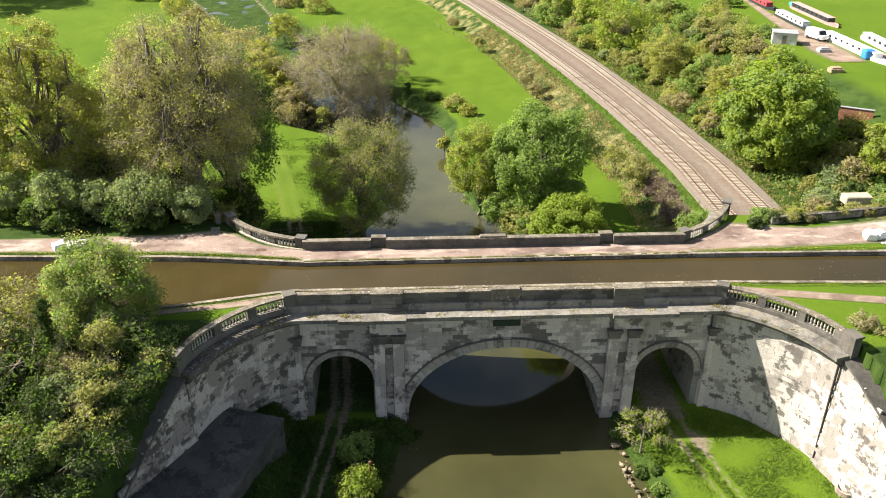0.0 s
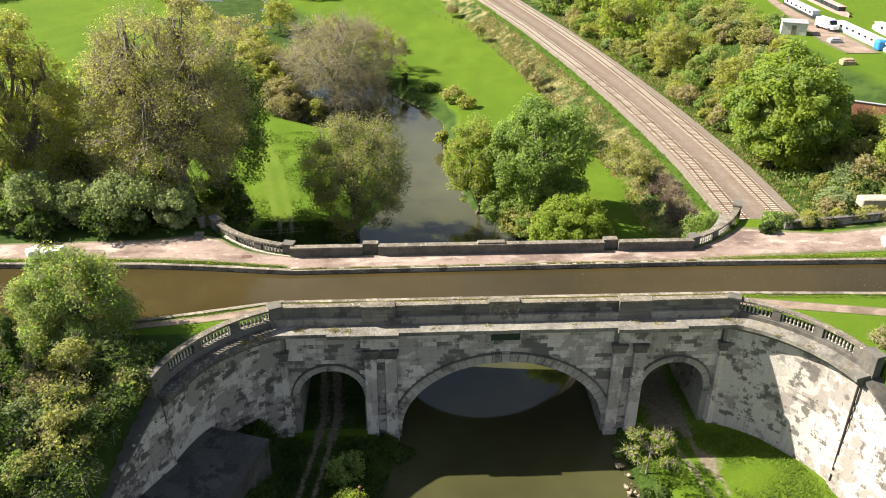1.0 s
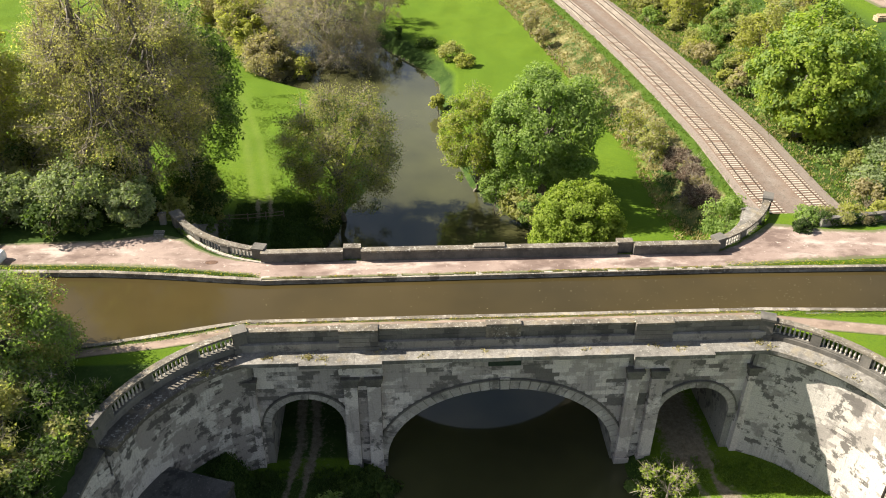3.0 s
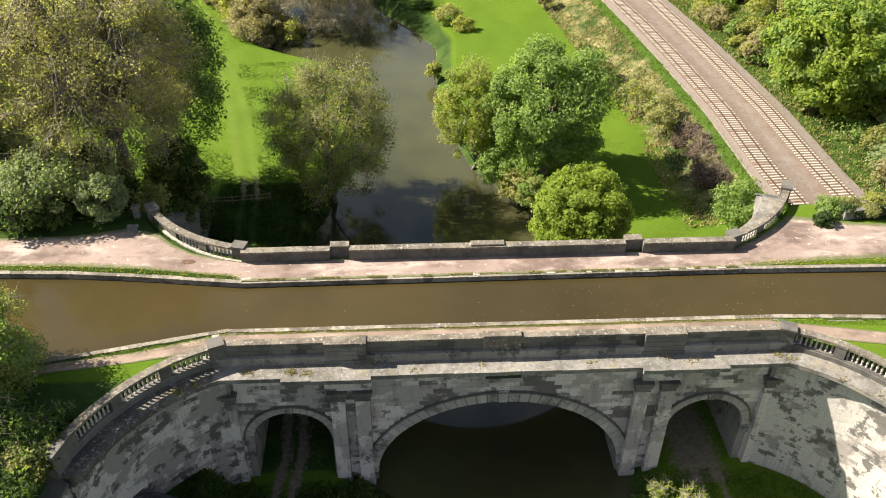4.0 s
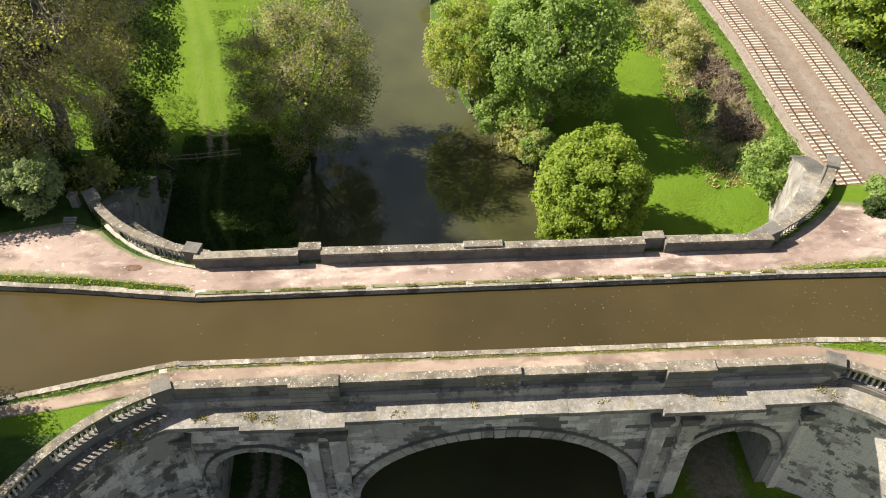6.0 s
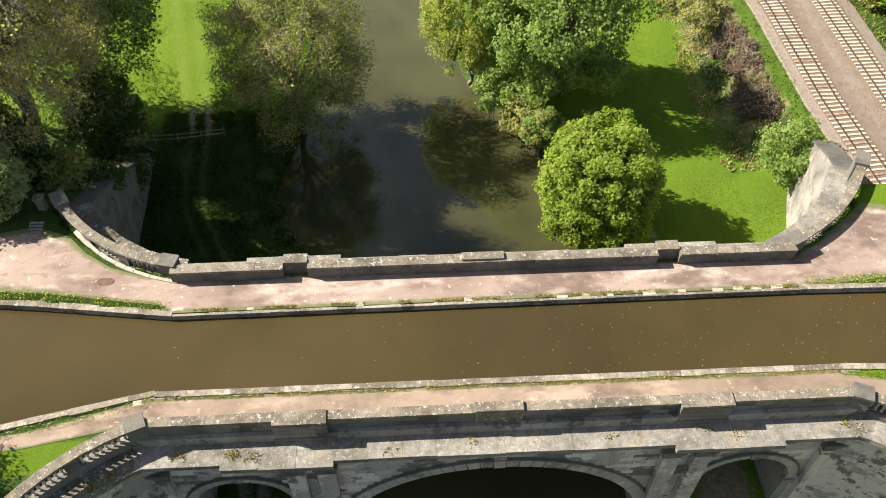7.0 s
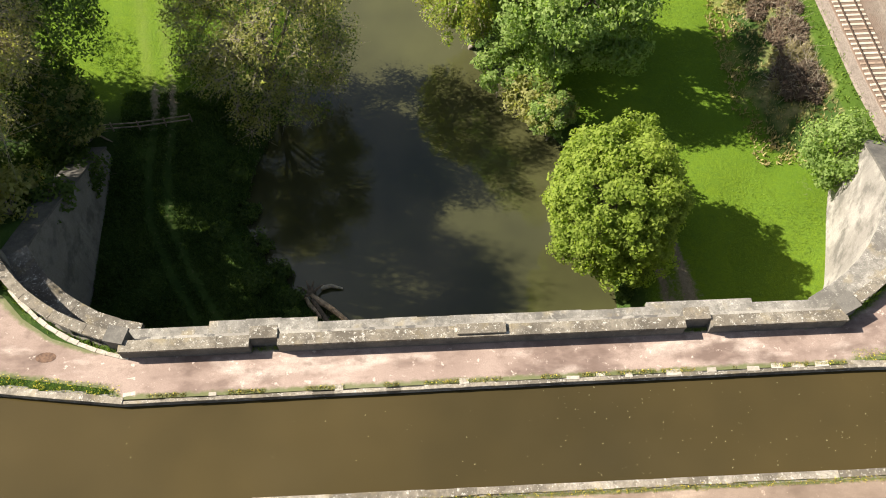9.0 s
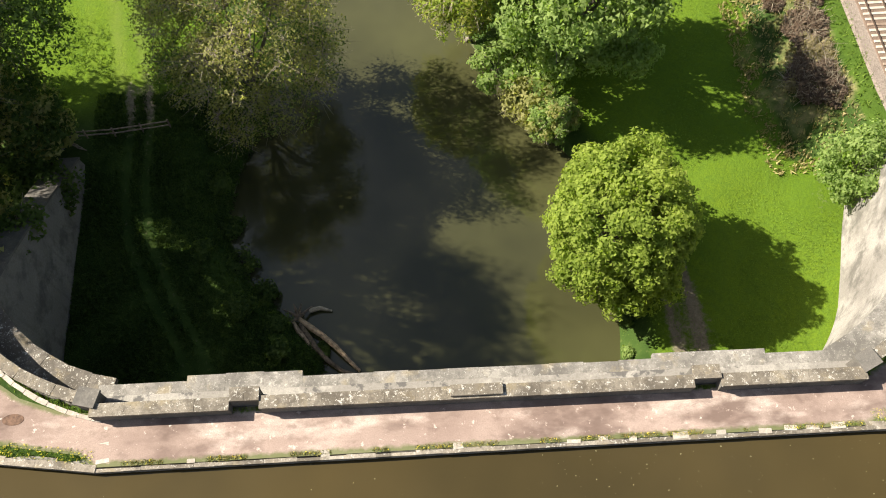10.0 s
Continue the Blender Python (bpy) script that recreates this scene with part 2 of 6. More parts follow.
M_SLEEPER = plain_mat("concrete_sleeper", (0.45, 0.385, 0.305), 0.9, 0, 0.3, 2)
M_SLEEPER_W = plain_mat("brown_sleeper", (0.30, 0.22, 0.16), 0.9, 0, 0.4, 2)
M_RAIL = plain_mat("rusty_rail", (0.115, 0.082, 0.062), 0.6, 0.6, 0.3, 5)
M_LEAF = {
    "bright": leaf_mat("leaf_bright", (0.150, 0.222, 0.058), (0.238, 0.325, 0.092), (0.310, 0.390, 0.125)),
    "yellow": leaf_mat("leaf_yellow", (0.180, 0.240, 0.038), (0.265, 0.335, 0.056), (0.320, 0.380, 0.070)),
    "olive": leaf_mat("leaf_olive", (0.245, 0.250, 0.085), (0.350, 0.345, 0.125), (0.400, 0.380, 0.155)),
    "grey": leaf_mat("leaf_grey", (0.170, 0.215, 0.100), (0.260, 0.310, 0.155), (0.330, 0.370, 0.200)),
    "brown": leaf_mat("leaf_brown", (0.265, 0.222, 0.128), (0.355, 0.300, 0.180), (0.390, 0.345, 0.195)),
    "dark": leaf_mat("leaf_dark", (0.050, 0.085, 0.022), (0.090, 0.140, 0.036), (0.130, 0.185, 0.048)),
    "ochre": leaf_mat("leaf_ochre", (0.250, 0.260, 0.062), (0.350, 0.350, 0.088), (0.400, 0.395, 0.105)),
    "tan": leaf_mat("leaf_tan", (0.300, 0.280, 0.115), (0.420, 0.385, 0.170), (0.470, 0.430, 0.200)),
    "dead": leaf_mat("dead_bramble", (0.075, 0.050, 0.033), (0.120, 0.085, 0.055), (0.16, 0.115, 0.08), 0.2),
    "ivy": leaf_mat("leaf_ivy", (0.030, 0.055, 0.014), (0.055, 0.095, 0.022), (0.075, 0.110, 0.030)),
}


# ---- building helpers ----
def mesh_from(name, verts, faces, material=None):
    me = bpy.data.meshes.new(name)
    me.from_pydata([tuple(v) for v in verts], [], [tuple(f) for f in faces])
    if material:
        me.materials.append(material)
    return me


def part(name, bm, material, parent=None, label="", smooth=False):
    """Links a bmesh as one mesh object, under a thing or a part."""
    bmesh.ops.recalc_face_normals(bm, faces=bm.faces)
    me = bpy.data.meshes.new(name)
    bm.to_mesh(me)
    bm.free()
    me.materials.append(material)
    if smooth:
        for p in me.polygons:
            p.use_smooth = True
    ob = new(name, me)
    if parent:
        ob.parent = parent
    if label:
        tagged(ob, label)
    return ob


def box(bm, x0, x1, y0, y1, z0, z1, m=None, bevel=0.0):
    r = bmesh.ops.create_cube(bm, size=1.0)
    vs = r["verts"]
    bmesh.ops.scale(bm, vec=(x1 - x0, y1 - y0, z1 - z0), verts=vs)
    bmesh.ops.translate(bm, vec=((x0 + x1) / 2, (y0 + y1) / 2, (z0 + z1) / 2), verts=vs)
    if bevel:
        es = list({e for v in vs for e in v.link_edges})
        vs = [v for f in bmesh.ops.bevel(bm, geom=es, offset=bevel, segments=1, affect="EDGES")["faces"] for v in f.verts]
        vs = list(set(vs))
    if m is not None:
        bmesh.ops.transform(bm, matrix=m, verts=vs)
    return bm


def boxes(*rows, bevel=0.0):
    bm = bmesh.new()
    for r in rows:
        box(bm, *r, bevel=bevel)
    return bm


def sweep(pts, profile, closed=True, zs=None):
    """A profile of (offset to the left of the way, height) drawn along a line of (x, y)."""
    bm = bmesh.new()
    rings = []
    n = len(pts)
    for i, p in enumerate(pts):
        a, b = Vector(pts[max(0, i - 1)]).to_2d(), Vector(pts[min(n - 1, i + 1)]).to_2d()
        d = (b - a).normalized()
        nrm = Vector((-d.y, d.x))
        z0 = zs[i] if zs else 0.0
        rings.append([bm.verts.new((p[0] + nrm.x * o, p[1] + nrm.y * o, z0 + z)) for o, z in profile])
    k = len(profile)
    for a, b in zip(rings, rings[1:]):
        for j in range(k if closed else k - 1):
            bm.faces.new((a[j], a[(j + 1) % k], b[(j + 1) % k], b[j]))
    if closed:
        bm.faces.new(rings[0])
        bm.faces.new(rings[-1][::-1])
    return bm


def resample(pts, step):
    out, acc = [Vector(pts[0])], 0.0
    for a, b in zip(pts, pts[1:]):
        a, b = Vector(a), Vector(b)
        n = max(1, int(round((b - a).length / step)))
        out += [a.lerp(b, (i + 1) / n) for i in range(n)]
    return out


UNIT = {}


def unit_block(material, bevel=0.008):
    """One chamfered unit block that all alike stones share."""
    key = material.name
    if key not in UNIT:
        bm = bmesh.new()
        bmesh.ops.create_cube(bm, size=1.0)
        for f in bm.faces:
            f.select = True
        top = [e for e in bm.edges]
        bmesh.ops.bevel(bm, geom=top, offset=bevel, segments=1, affect="EDGES")
        me = bpy.data.meshes.new("block_" + key)
        bm.to_mesh(me)
        bm.free()
        me.materials.append(material)
        UNIT[key] = me
    return UNIT[key]


def block(name, parent, material, c, size, rz=0.0):
    ob = new(name, unit_block(material))
    ob.matrix_basis = Matrix.Translation(c) @ Matrix.Rotation(rz, 4, "Z") @ Matrix.Diagonal((*size, 1))
    ob.parent = parent
    return ob


def root(name, at=(0, 0, 0), label="", category="", group="", kind=""):
    ob = new(name)
    ob.location = at
    return tagged(ob, label, category, group, kind)


def under(parent, ob):
    """Hangs a mesh built in world coordinates under a thing that stands elsewhere."""
    ob.parent = parent
    ob.matrix_parent_inverse = Matrix.Translation(parent.location).inverted()
    return ob


def ss(a, b, x):
    t = np.clip((np.asarray(x, float) - a) / (b - a), 0, 1)
    return t * t * (3 - 2 * t)


# ---- plan ----
CX = 10.45
NEAR_Y, FAR_Y = 70.25, 82.1
RIVER_Z = -14.1
NEAR_KERB = [(-140, 52), (-60, 63), (-30, 68.9), (-22.2, 70.6), (-10.8, 73.1), (32.0, 73.05), (49.5, 72.2), (90, 70), (160, 62)]
FAR_KERB = [(-140, 92), (-60, 82.6), (-42.5, 81.4), (-24.7, 80.6), (-19, 80.0), (-10.3, 78.8), (31.0, 79.0), (54, 78.6), (90, 78), (160, 74)]
RIVER = [(-200, 10, 12), (57, 10.3, 11.7), (66, 10.6, 9.9), (80, 10.4, 9.9), (90, 10.9, 10.4), (94.5, 8.7, 12.7), (97, 7.4, 13.5), (101, 6.5, 14.0), (106, 6.5, 13.4), (113, 5.5, 10.0), (121, 5.5, 5.8), (130, 5, 4.8),
         (138, 4, 4.3), (150, 3.0, 5.4), (159, -3.5, 12.5), (168, -8, 13), (178, -12, 10.8), (200, -19, 8), (246, -40, 8.5), (266, -48, 9.5), (290, -57, 10.5), (340, -85, 8), (900, -300, 10)]
TRACK_L = [(50.5, 70), (48.1, 98), (47.1, 109), (46.8, 125), (45.2, 142), (43.5, 156), (41.2, 170), (38.3, 186), (33.3, 213), (23.2, 256), (4.5, 325), (-20.5, 400)]
TRACK_R = [(56.5, 70), (54.2, 98), (53.3, 109), (52.7, 125), (50.9, 143), (49.3, 157), (47.4, 172), (44.8, 190), (40.5, 213), (31.0, 258), (12.5, 326), (-12.5, 401)]
RAIL_Z = -8.95


def wing(side, far, u0=20.9, v0=0.0, step=1.0):
    """The curved line of a wing's balustrade, from the end of the straight parapet outwards; then on in a straight line."""
    a0, a1, r = (20, 75, 14.5) if not far else ((12, 60, 14.0) if side < 0 else (24, 66, 16.0))
    n = 14
    out = []
    for i in range(n + 1):
        a = radians(a0 + (a1 - a0) * i / n)
        u = u0 + r * (math.sin(a) - math.sin(radians(a0)))
        v = v0 + r * (math.cos(radians(a0)) - math.cos(a))
        out.append(Vector((CX + side * u, (FAR_Y + 0.3 + v) if far else (NEAR_Y + 0.3 - v), 0)))
    return out


def at_y(table, y, col):
    return np.interp(y, [r[0] for r in table], [r[col] for r in table])


def river_edge(X, Y):
    return np.abs(X - at_y(RIVER, Y, 1)) - at_y(RIVER, Y, 2)


def rail_side(X, Y):
    mid = (np.interp(Y, [p[1] for p in TRACK_L], [p[0] for p in TRACK_L]) + np.interp(Y, [p[1] for p in TRACK_R], [p[0] for p in TRACK_R])) / 2
    return (X - mid) * 0.985


def wing_table(side):
    near, far = wing(side, False)[::-1], wing(side, True)
    ys = [near[0].y - 40] + [p.y for p in near + far] + [far[-1].y + 10, far[-1].y + 30]
    us = [abs(near[0].x - CX) + (18.5 if side < 0 else 12)] + [abs(p.x - CX) for p in near + far] + [abs(far[-1].x - CX) + (0.2 if side < 0 else 3.3), abs(far[-1].x - CX) + (0.5 if side < 0 else 8)]
    return ys, us


WING_TABLE = {-1: wing_table(-1), 1: wing_table(1)}


def wing_u(Y, side):
    """How far out from the middle the banked-up ground begins."""
    return np.interp(Y, *WING_TABLE[side])


def height(X, Y):
    X, Y = np.broadcast_arrays(np.asarray(X, float), np.asarray(Y, float))
    base = -13.2 + 0.65 * ss(76, 92, Y) + 0.6 * ss(98, 130, Y) + 0.6 * ss(80, 92, Y) * (1 - ss(115, 150, Y)) * (1 - ss(CX - 4, CX + 4, X))
    d = river_edge(X, Y)
    # railway and the hillside beyond it
    s = rail_side(X, Y)
    right = -9.2 + 9.1 * ss(9, 34, s)
    left = base + (-9.2 - base) * ss(-13.5 + 5.0 * (1 - ss(97, 108, Y)), -5.6, s)
    land = np.where(s > 5.6, right, np.where(s > -5.6, -9.2, left))
    land = np.where(Y > 87, land, np.where(s > 5.6, np.minimum(right, -9.2), base))
    z = land
    z = z - (z + 15.3) * (1 - ss(-1.8, np.where(X < at_y(RIVER, Y, 1), 3.8 + 5.2 * ss(108, 120, Y), 3.8), d))
    # the terrace's earth slope beside the cart track
    z = np.where((X < -9.6) & (Y < 68.5) & (Y > 40), np.maximum(z, -13.2 + 3.2 * ss(-10.2, -13.0, X)), z)
    # banked canal on both sides
    for side in (-1, 1):
        u = (X - CX) * side
        inside = u > wing_u(Y, side) + 0.35
        if side < 0:
            top = np.where(Y < 62, -13.2 * ss(0, 1, (62 - Y) / 26), np.where(Y > 88, -11.5 * ss(0, 1, (Y - 88) / 17) - 2.5 * ss(103, 116, Y), 0.0))
        else:
            top = np.where(Y < 62, -13.2 * ss(0, 1, (62 - Y) / 26), np.where(Y > 88.5, -9.2 - 4.5 * ss(89, 112, Y), 0.0))
        z = np.where(inside, np.maximum(z, top), z)
        nk = np.interp(X, [p[0] for p in NEAR_KERB], [p[1] for p in NEAR_KERB])
        fk = np.interp(X, [p[0] for p in FAR_KERB], [p[1] for p in FAR_KERB])
        z = np.where(inside & (Y > nk - 0.3) & (Y < fk + 0.3), -1.7, z)
    return z


def ground_z(x, y):
    return float(height(x, y))


# ---- ground ----
def steps(*spans):
    out = []
    for a, b, n in spans:
        out += list(np.linspace(a, b, n, endpoint=False))
    return np.array(out + [spans[-1][1]])


def build_ground():
    xs = steps((-1500, -300, 8), (-300, -90, 42), (-90, -34, 56), (-34, 62, 230), (62, 120, 58), (120, 300, 36), (300, 1500, 8))
    ys = steps((-900, -100, 8), (-100, 36, 34), (36, 122, 200), (122, 200, 60), (200, 330, 65), (330, 1600, 16))
    X, Y = np.meshgrid(xs, ys)
    Z = height(X, Y)
    bumps = np.array([noise.noise((x * 0.22, y * 0.22, 3.1)) for x, y in zip(X.ravel(), Y.ravel())]).reshape(X.shape)
    s, d = rail_side(X, Y), river_edge(X, Y)
    flat = ss(5.6, 8.5, np.abs(s)) * np.where(((np.abs(Z) < 0.05) & (Y < 92) & (Y > 55)) | ((Z > -0.15) & (X > 70)), 0.0, 1.0)
    Z = Z + 0.28 * bumps * flat
    n, m = X.shape
    verts = np.stack([X.ravel(), Y.ravel(), Z.ravel()], 1)
    i = np.arange(n * m).reshape(n, m)
    faces = np.stack([i[:-1, :-1].ravel(), i[:-1, 1:].ravel(), i[1:, 1:].ravel(), i[1:, :-1].ravel()], 1)
    me = bpy.data.meshes.new("ground")
    me.from_pydata(verts.tolist(), [], faces.tolist())
    me.materials.append(M_GROUND)
    # dry verge, bare earth, mown meadow; low mown also paints the left bank's shade
    dry = ss(-17, -11, s) * (1 - ss(-7.4, -6.0, s)) * ss(101, 109, Y) * 0.52 + 0.25 * ss(5.5, 7, s) * (1 - ss(8, 12, s))
    lanes = np.interp(Y, [110, 118, 131, 146, 158, 170, 190, 230], [-15.2, -16.6, -19.2, -23.4, -27.9, -32.0, -39.0, -53.0])
    lane = np.zeros_like(X)
    for o, k, w in ((-3.4, 0.25, 0.4), (-1.2, 0.9, 0.6), (0.7, 0.85, 0.5), (2.2, 0.35, 0.45)):
        lane = lane + k * np.exp(-((X - lanes - o) / w) ** 2) * ss(106, 112, Y) * (1 - ss(190, 240, Y))
    left_track = np.interp(Y, [86, 91, 95, 99.4, 104, 110, 116, 122], [-7.6, -9.9, -12.2, -14.2, -14.9, -15.1, -16.0, -17.5])
    track = np.exp(-((np.abs(X - left_track) - 0.8) / 0.36) ** 2) * ss(86, 89, Y) * (1 - ss(112, 122, Y)) * 0.38
    track += np.exp(-(((X + 15.2) / 2.2) ** 2 + ((Y - 112.0) / 2.6) ** 2)) * 0.6
    near_track = np.interp(Y, [46, 58, 66, 72, 86, 92], [-10.6, -8.6, -7.3, -6.5, -7.6, -10.5])
    track += np.exp(-((np.abs(X - near_track) - 0.68) / 0.30) ** 2) * (Y < 88) * 0.95
    right_track = np.interp(Y, [50, 58, 66, 72, 88, 100], [31.5, 29.5, 27.8, 27.2, 26.8, 26.0])
    track += np.exp(-((np.abs(X - right_track) - 0.9) / 0.35) ** 2) * 0.72 * (1 - ss(96, 104, Y))
    track += np.exp(-(((X - 29.5) / 1.6) ** 2 + ((Y - 64.2) / 1.8) ** 2)) * 0.75
    track += np.exp(-(((X - 27.2) / 2.3) ** 2 + ((Y - 90) / 5.0) ** 2)) * 0.55
    under_arch = np.exp(-(((X - 27.2) / 2.6) ** 2)) * ((Y > 67.5) & (Y < 85)) * 0.9 + np.exp(-(((X + 6) / 3.2) ** 4)) * ((Y > 67.5) & (Y < 86)) * 0.35
    bank = np.exp(-((d + 0.1) / 0.7) ** 2) * 0.95
    dirt = np.clip(track + bank + under_arch + np.exp(-((s - 1.0 + 12.5) / 1.3) ** 2) * ss(96, 100, Y) * (1 - ss(150, 170, Y)) * 0.35, 0, 1)
    mown = ss(1.5, 4.5, d) * np.where(Y < 104, 1 - ss(-8, -6, s), 1 - ss(-13.6, -11.6, s)) * ss(0.0, 1.0, 1 - np.clip((Z + 9.6) / 2, 0, 1))
    mown = np.maximum(mown, ((np.abs(Z) < 0.06) & (Y > 60) & (Y < 90)) * 0.8)
    mown = np.maximum(mown, ss(28, 36, s) * 0.8)
    mown = np.maximum(mown, ss(-7.6, -7.0, s) * (1 - ss(-5.0, -4.6, s)) * (Y > 96) * 0.45)
    mown *= np.where((X > 42) & (Y > 85.6) & (Y < 100), 0.0, 1.0)
    dry = np.maximum(dry, 0.45 * ((X > 40) & (Y > 86) & (Y < 95)))
    # left banks: rough growth, and shade painted in by holding back the lawn colour
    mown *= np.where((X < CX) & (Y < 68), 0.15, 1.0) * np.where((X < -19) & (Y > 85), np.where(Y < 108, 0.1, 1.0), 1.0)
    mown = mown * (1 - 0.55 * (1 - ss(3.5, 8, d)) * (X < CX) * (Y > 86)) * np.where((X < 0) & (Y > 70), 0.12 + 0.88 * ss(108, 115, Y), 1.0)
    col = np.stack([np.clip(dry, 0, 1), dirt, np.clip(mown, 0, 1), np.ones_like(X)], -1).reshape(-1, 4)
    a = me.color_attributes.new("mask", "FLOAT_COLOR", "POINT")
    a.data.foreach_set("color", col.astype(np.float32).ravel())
    b = me.color_attributes.new("lane", "FLOAT_COLOR", "POINT")
    b.data.foreach_set("color", np.repeat(np.clip(lane, 0, 1).reshape(-1, 1), 4, 1).astype(np.float32).ravel())
    for p in me.polygons:
        p.use_smooth = True
    return tagged(new("ground", me), "green meadow, river banks and earth banks", "ground", kind="structure")


build_ground()

# water
def water(name, pts_a, pts_b, z, material, label):
    bm = bmesh.new()
    a = [bm.verts.new((p[0], p[1], z)) for p in pts_a]
    b = [bm.verts.new((p[0], p[1], z)) for p in pts_b]
    for i in range(len(a) - 1):
        bm.faces.new((a[i], a[i + 1], b[i + 1], b[i]))
    return tagged(part(name, bm, material), label, "water", kind="structure")


rows = [(y, at_y(RIVER, y, 1), at_y(RIVER, y, 2) + 1.7) for y in np.arange(-190, 420, 4.0)]
water("river_water", [(x - w, y) for y, x, w in rows], [(x + w, y) for y, x, w in rows], RIVER_Z, M_RIVER, "murky olive-brown river water")
kx = np.arange(-139, 160, 3.0)
water("canal_water", [(x, np.interp(x, [p[0] for p in NEAR_KERB], [p[1] for p in NEAR_KERB]) - 0.1) for x in kx],
      [(x, np.interp(x, [p[0] for p in FAR_KERB], [p[1] for p in FAR_KERB]) + 0.1) for x in kx], -0.42, M_CANAL, "still brown canal water")


def ribbon(name, a, b, z, material, label, step=0.8, across=6, mask=None, thick=0.12):
    """A strip of path between two lines of equal count."""
    a, b = resample(a, step), resample(b, step)
    n = max(len(a), len(b))
    la = [a[round(i * (len(a) - 1) / (n - 1))] for i in range(n)]
    lb = [b[round(i * (len(b) - 1) / (n - 1))] for i in range(n)]
    verts, faces, col = [], [], []
    for i in range(n):
        for j in range(across + 1):
            t = j / across
            p = la[i].lerp(lb[i], t)
            edge = j in (0, across)
            verts.append((p[0], p[1], z + (0.0 if edge else 0.02) + 0.012 * noise.noise((p[0] * 0.7, p[1] * 0.7, 0))))
            e = mask(p[0], p[1], t) if mask else (1.0 if edge else (0.35 if j in (1, across - 1) else 0.0))
            col.append((e, 0, 0, 1))
    w = across + 1
    for i in range(n - 1):
        for j in range(across):
            faces.append((i * w + j, (i + 1) * w + j, (i + 1) * w + j + 1, i * w + j + 1))
    k = len(verts)
    for j in (0, across):
        for i in range(n):
            verts.append((verts[i * w + j][0], verts[i * w + j][1], z - thick))
            col.append((1, 0, 0, 1))
    for s, j in enumerate((0, across)):
        o = k + s * n
        for i in range(n - 1):
            faces.append((i * w + j, (i + 1) * w + j, o + i + 1, o + i))
    me = mesh_from(name, verts, faces, material)
    at = me.color_attributes.new("mask", "FLOAT_COLOR", "POINT")
    at.data.foreach_set("color", np.array(col, np.float32).ravel())
    return tagged(new(name, me), label, "path", kind="structure")


# far towpath, pinkish gravel; near path, narrower
ribbon("towpath_far", [(-120, 87.2), (-60, 84.0), (-42.5, 82.3), (-25, 81.6), (-19, 81.0), (-11.2, 79.7), (-10.3, 79.0), (31, 79.2), (38, 79.75), (46, 80.1), (54, 80.6), (80, 82), (130, 84)],
       [(-120, 92), (-60, 87.2), (-44, 85.6), (-25.7, 86.0), (-21.0, 87.0), (-18.4, 86.0), (-16.9, 84.4), (-14.9, 83.0), (-12.6, 82.15), (-10.5, 81.9), (31.5, 81.9), (33.5, 83.0), (36.2, 84.9), (38.2, 86.6), (40, 86.3), (43, 85.4), (47.7, 84.9), (57.3, 86.6), (80, 89), (130, 92)], 0.03, M_PATH, "worn pinkish gravel towpath beside the canal")
ribbon("towpath_near", [(-120, 52), (-60, 62.2), (-30, 67.4), (-22, 69.1), (-17, 69.8), (-11.2, 70.95), (31, 70.95), (34, 70.3), (40, 69.2), (48, 67.7), (70, 64), (120, 55)],
       [(-120, 53.5), (-60, 63.3), (-30, 68.4), (-22.2, 70.1), (-17, 70.9), (-10.8, 72.65), (31, 72.6), (34, 71.9), (40, 70.7), (48, 69.2), (70, 65.5), (120, 57)], 0.03, M_PATH_NEAR, "narrow pale gravel path on the aqueduct")

# ---- aqueduct ----
aq = root("aqueduct", (CX, 76, -14), "grey weathered limestone canal aqueduct with three arches", "aqueduct")
ARCH_A, ARCH_B, ARCH_Z = 9.9, 7.9, -13.15
SIDE_U, SIDE_R, SIDE_Z = 16.5, 3.1, -8.85
TOP = -1.3


def arch_body(y0, y1):
    """The masonry above and between the arches, in columns from abutment to abutment."""
    cuts = [(-22.3, -16.5)]
    for c, a, b, z, n in ((-SIDE_U, SIDE_R, SIDE_R, SIDE_Z, 20), (0, ARCH_A, ARCH_B, ARCH_Z, 44), (SIDE_U, SIDE_R, SIDE_R, SIDE_Z, 20)):
        cuts.append((c - a, -16.5))
        cuts += [(c - a * math.cos(math.pi * i / n), z + b * math.sin(math.pi * i / n)) for i in range(n + 1)]
        cuts.append((c + a, -16.5))
    cuts.append((22.3, -16.5))
    bm = bmesh.new()
    low_f, low_b, top_f, top_b = [[bm.verts.new((CX + u, y, h)) for u, h in [(u, z if k < 2 else TOP) for u, z in cuts]] for k, y in enumerate((y0, y1, y0, y1))]
    for i in range(len(cuts) - 1):
        bm.faces.new((low_f[i], low_f[i + 1], low_b[i + 1], low_b[i]))
        if abs(cuts[i + 1][0] - cuts[i][0]) > 1e-6:
            bm.faces.new((low_f[i], low_f[i + 1], top_f[i + 1], top_f[i]))
            bm.faces.new((low_b[i], low_b[i + 1], top_b[i + 1], top_b[i]))
            bm.faces.new((top_f[i], top_f[i + 1], top_b[i + 1], top_b[i]))
    for i in (0, len(cuts) - 1):
        bm.faces.new((low_f[i], low_b[i], top_b[i], top_f[i]))
    return bm


FACE_N, FACE_F = 69.95, 82.9
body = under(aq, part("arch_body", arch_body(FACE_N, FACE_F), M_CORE))
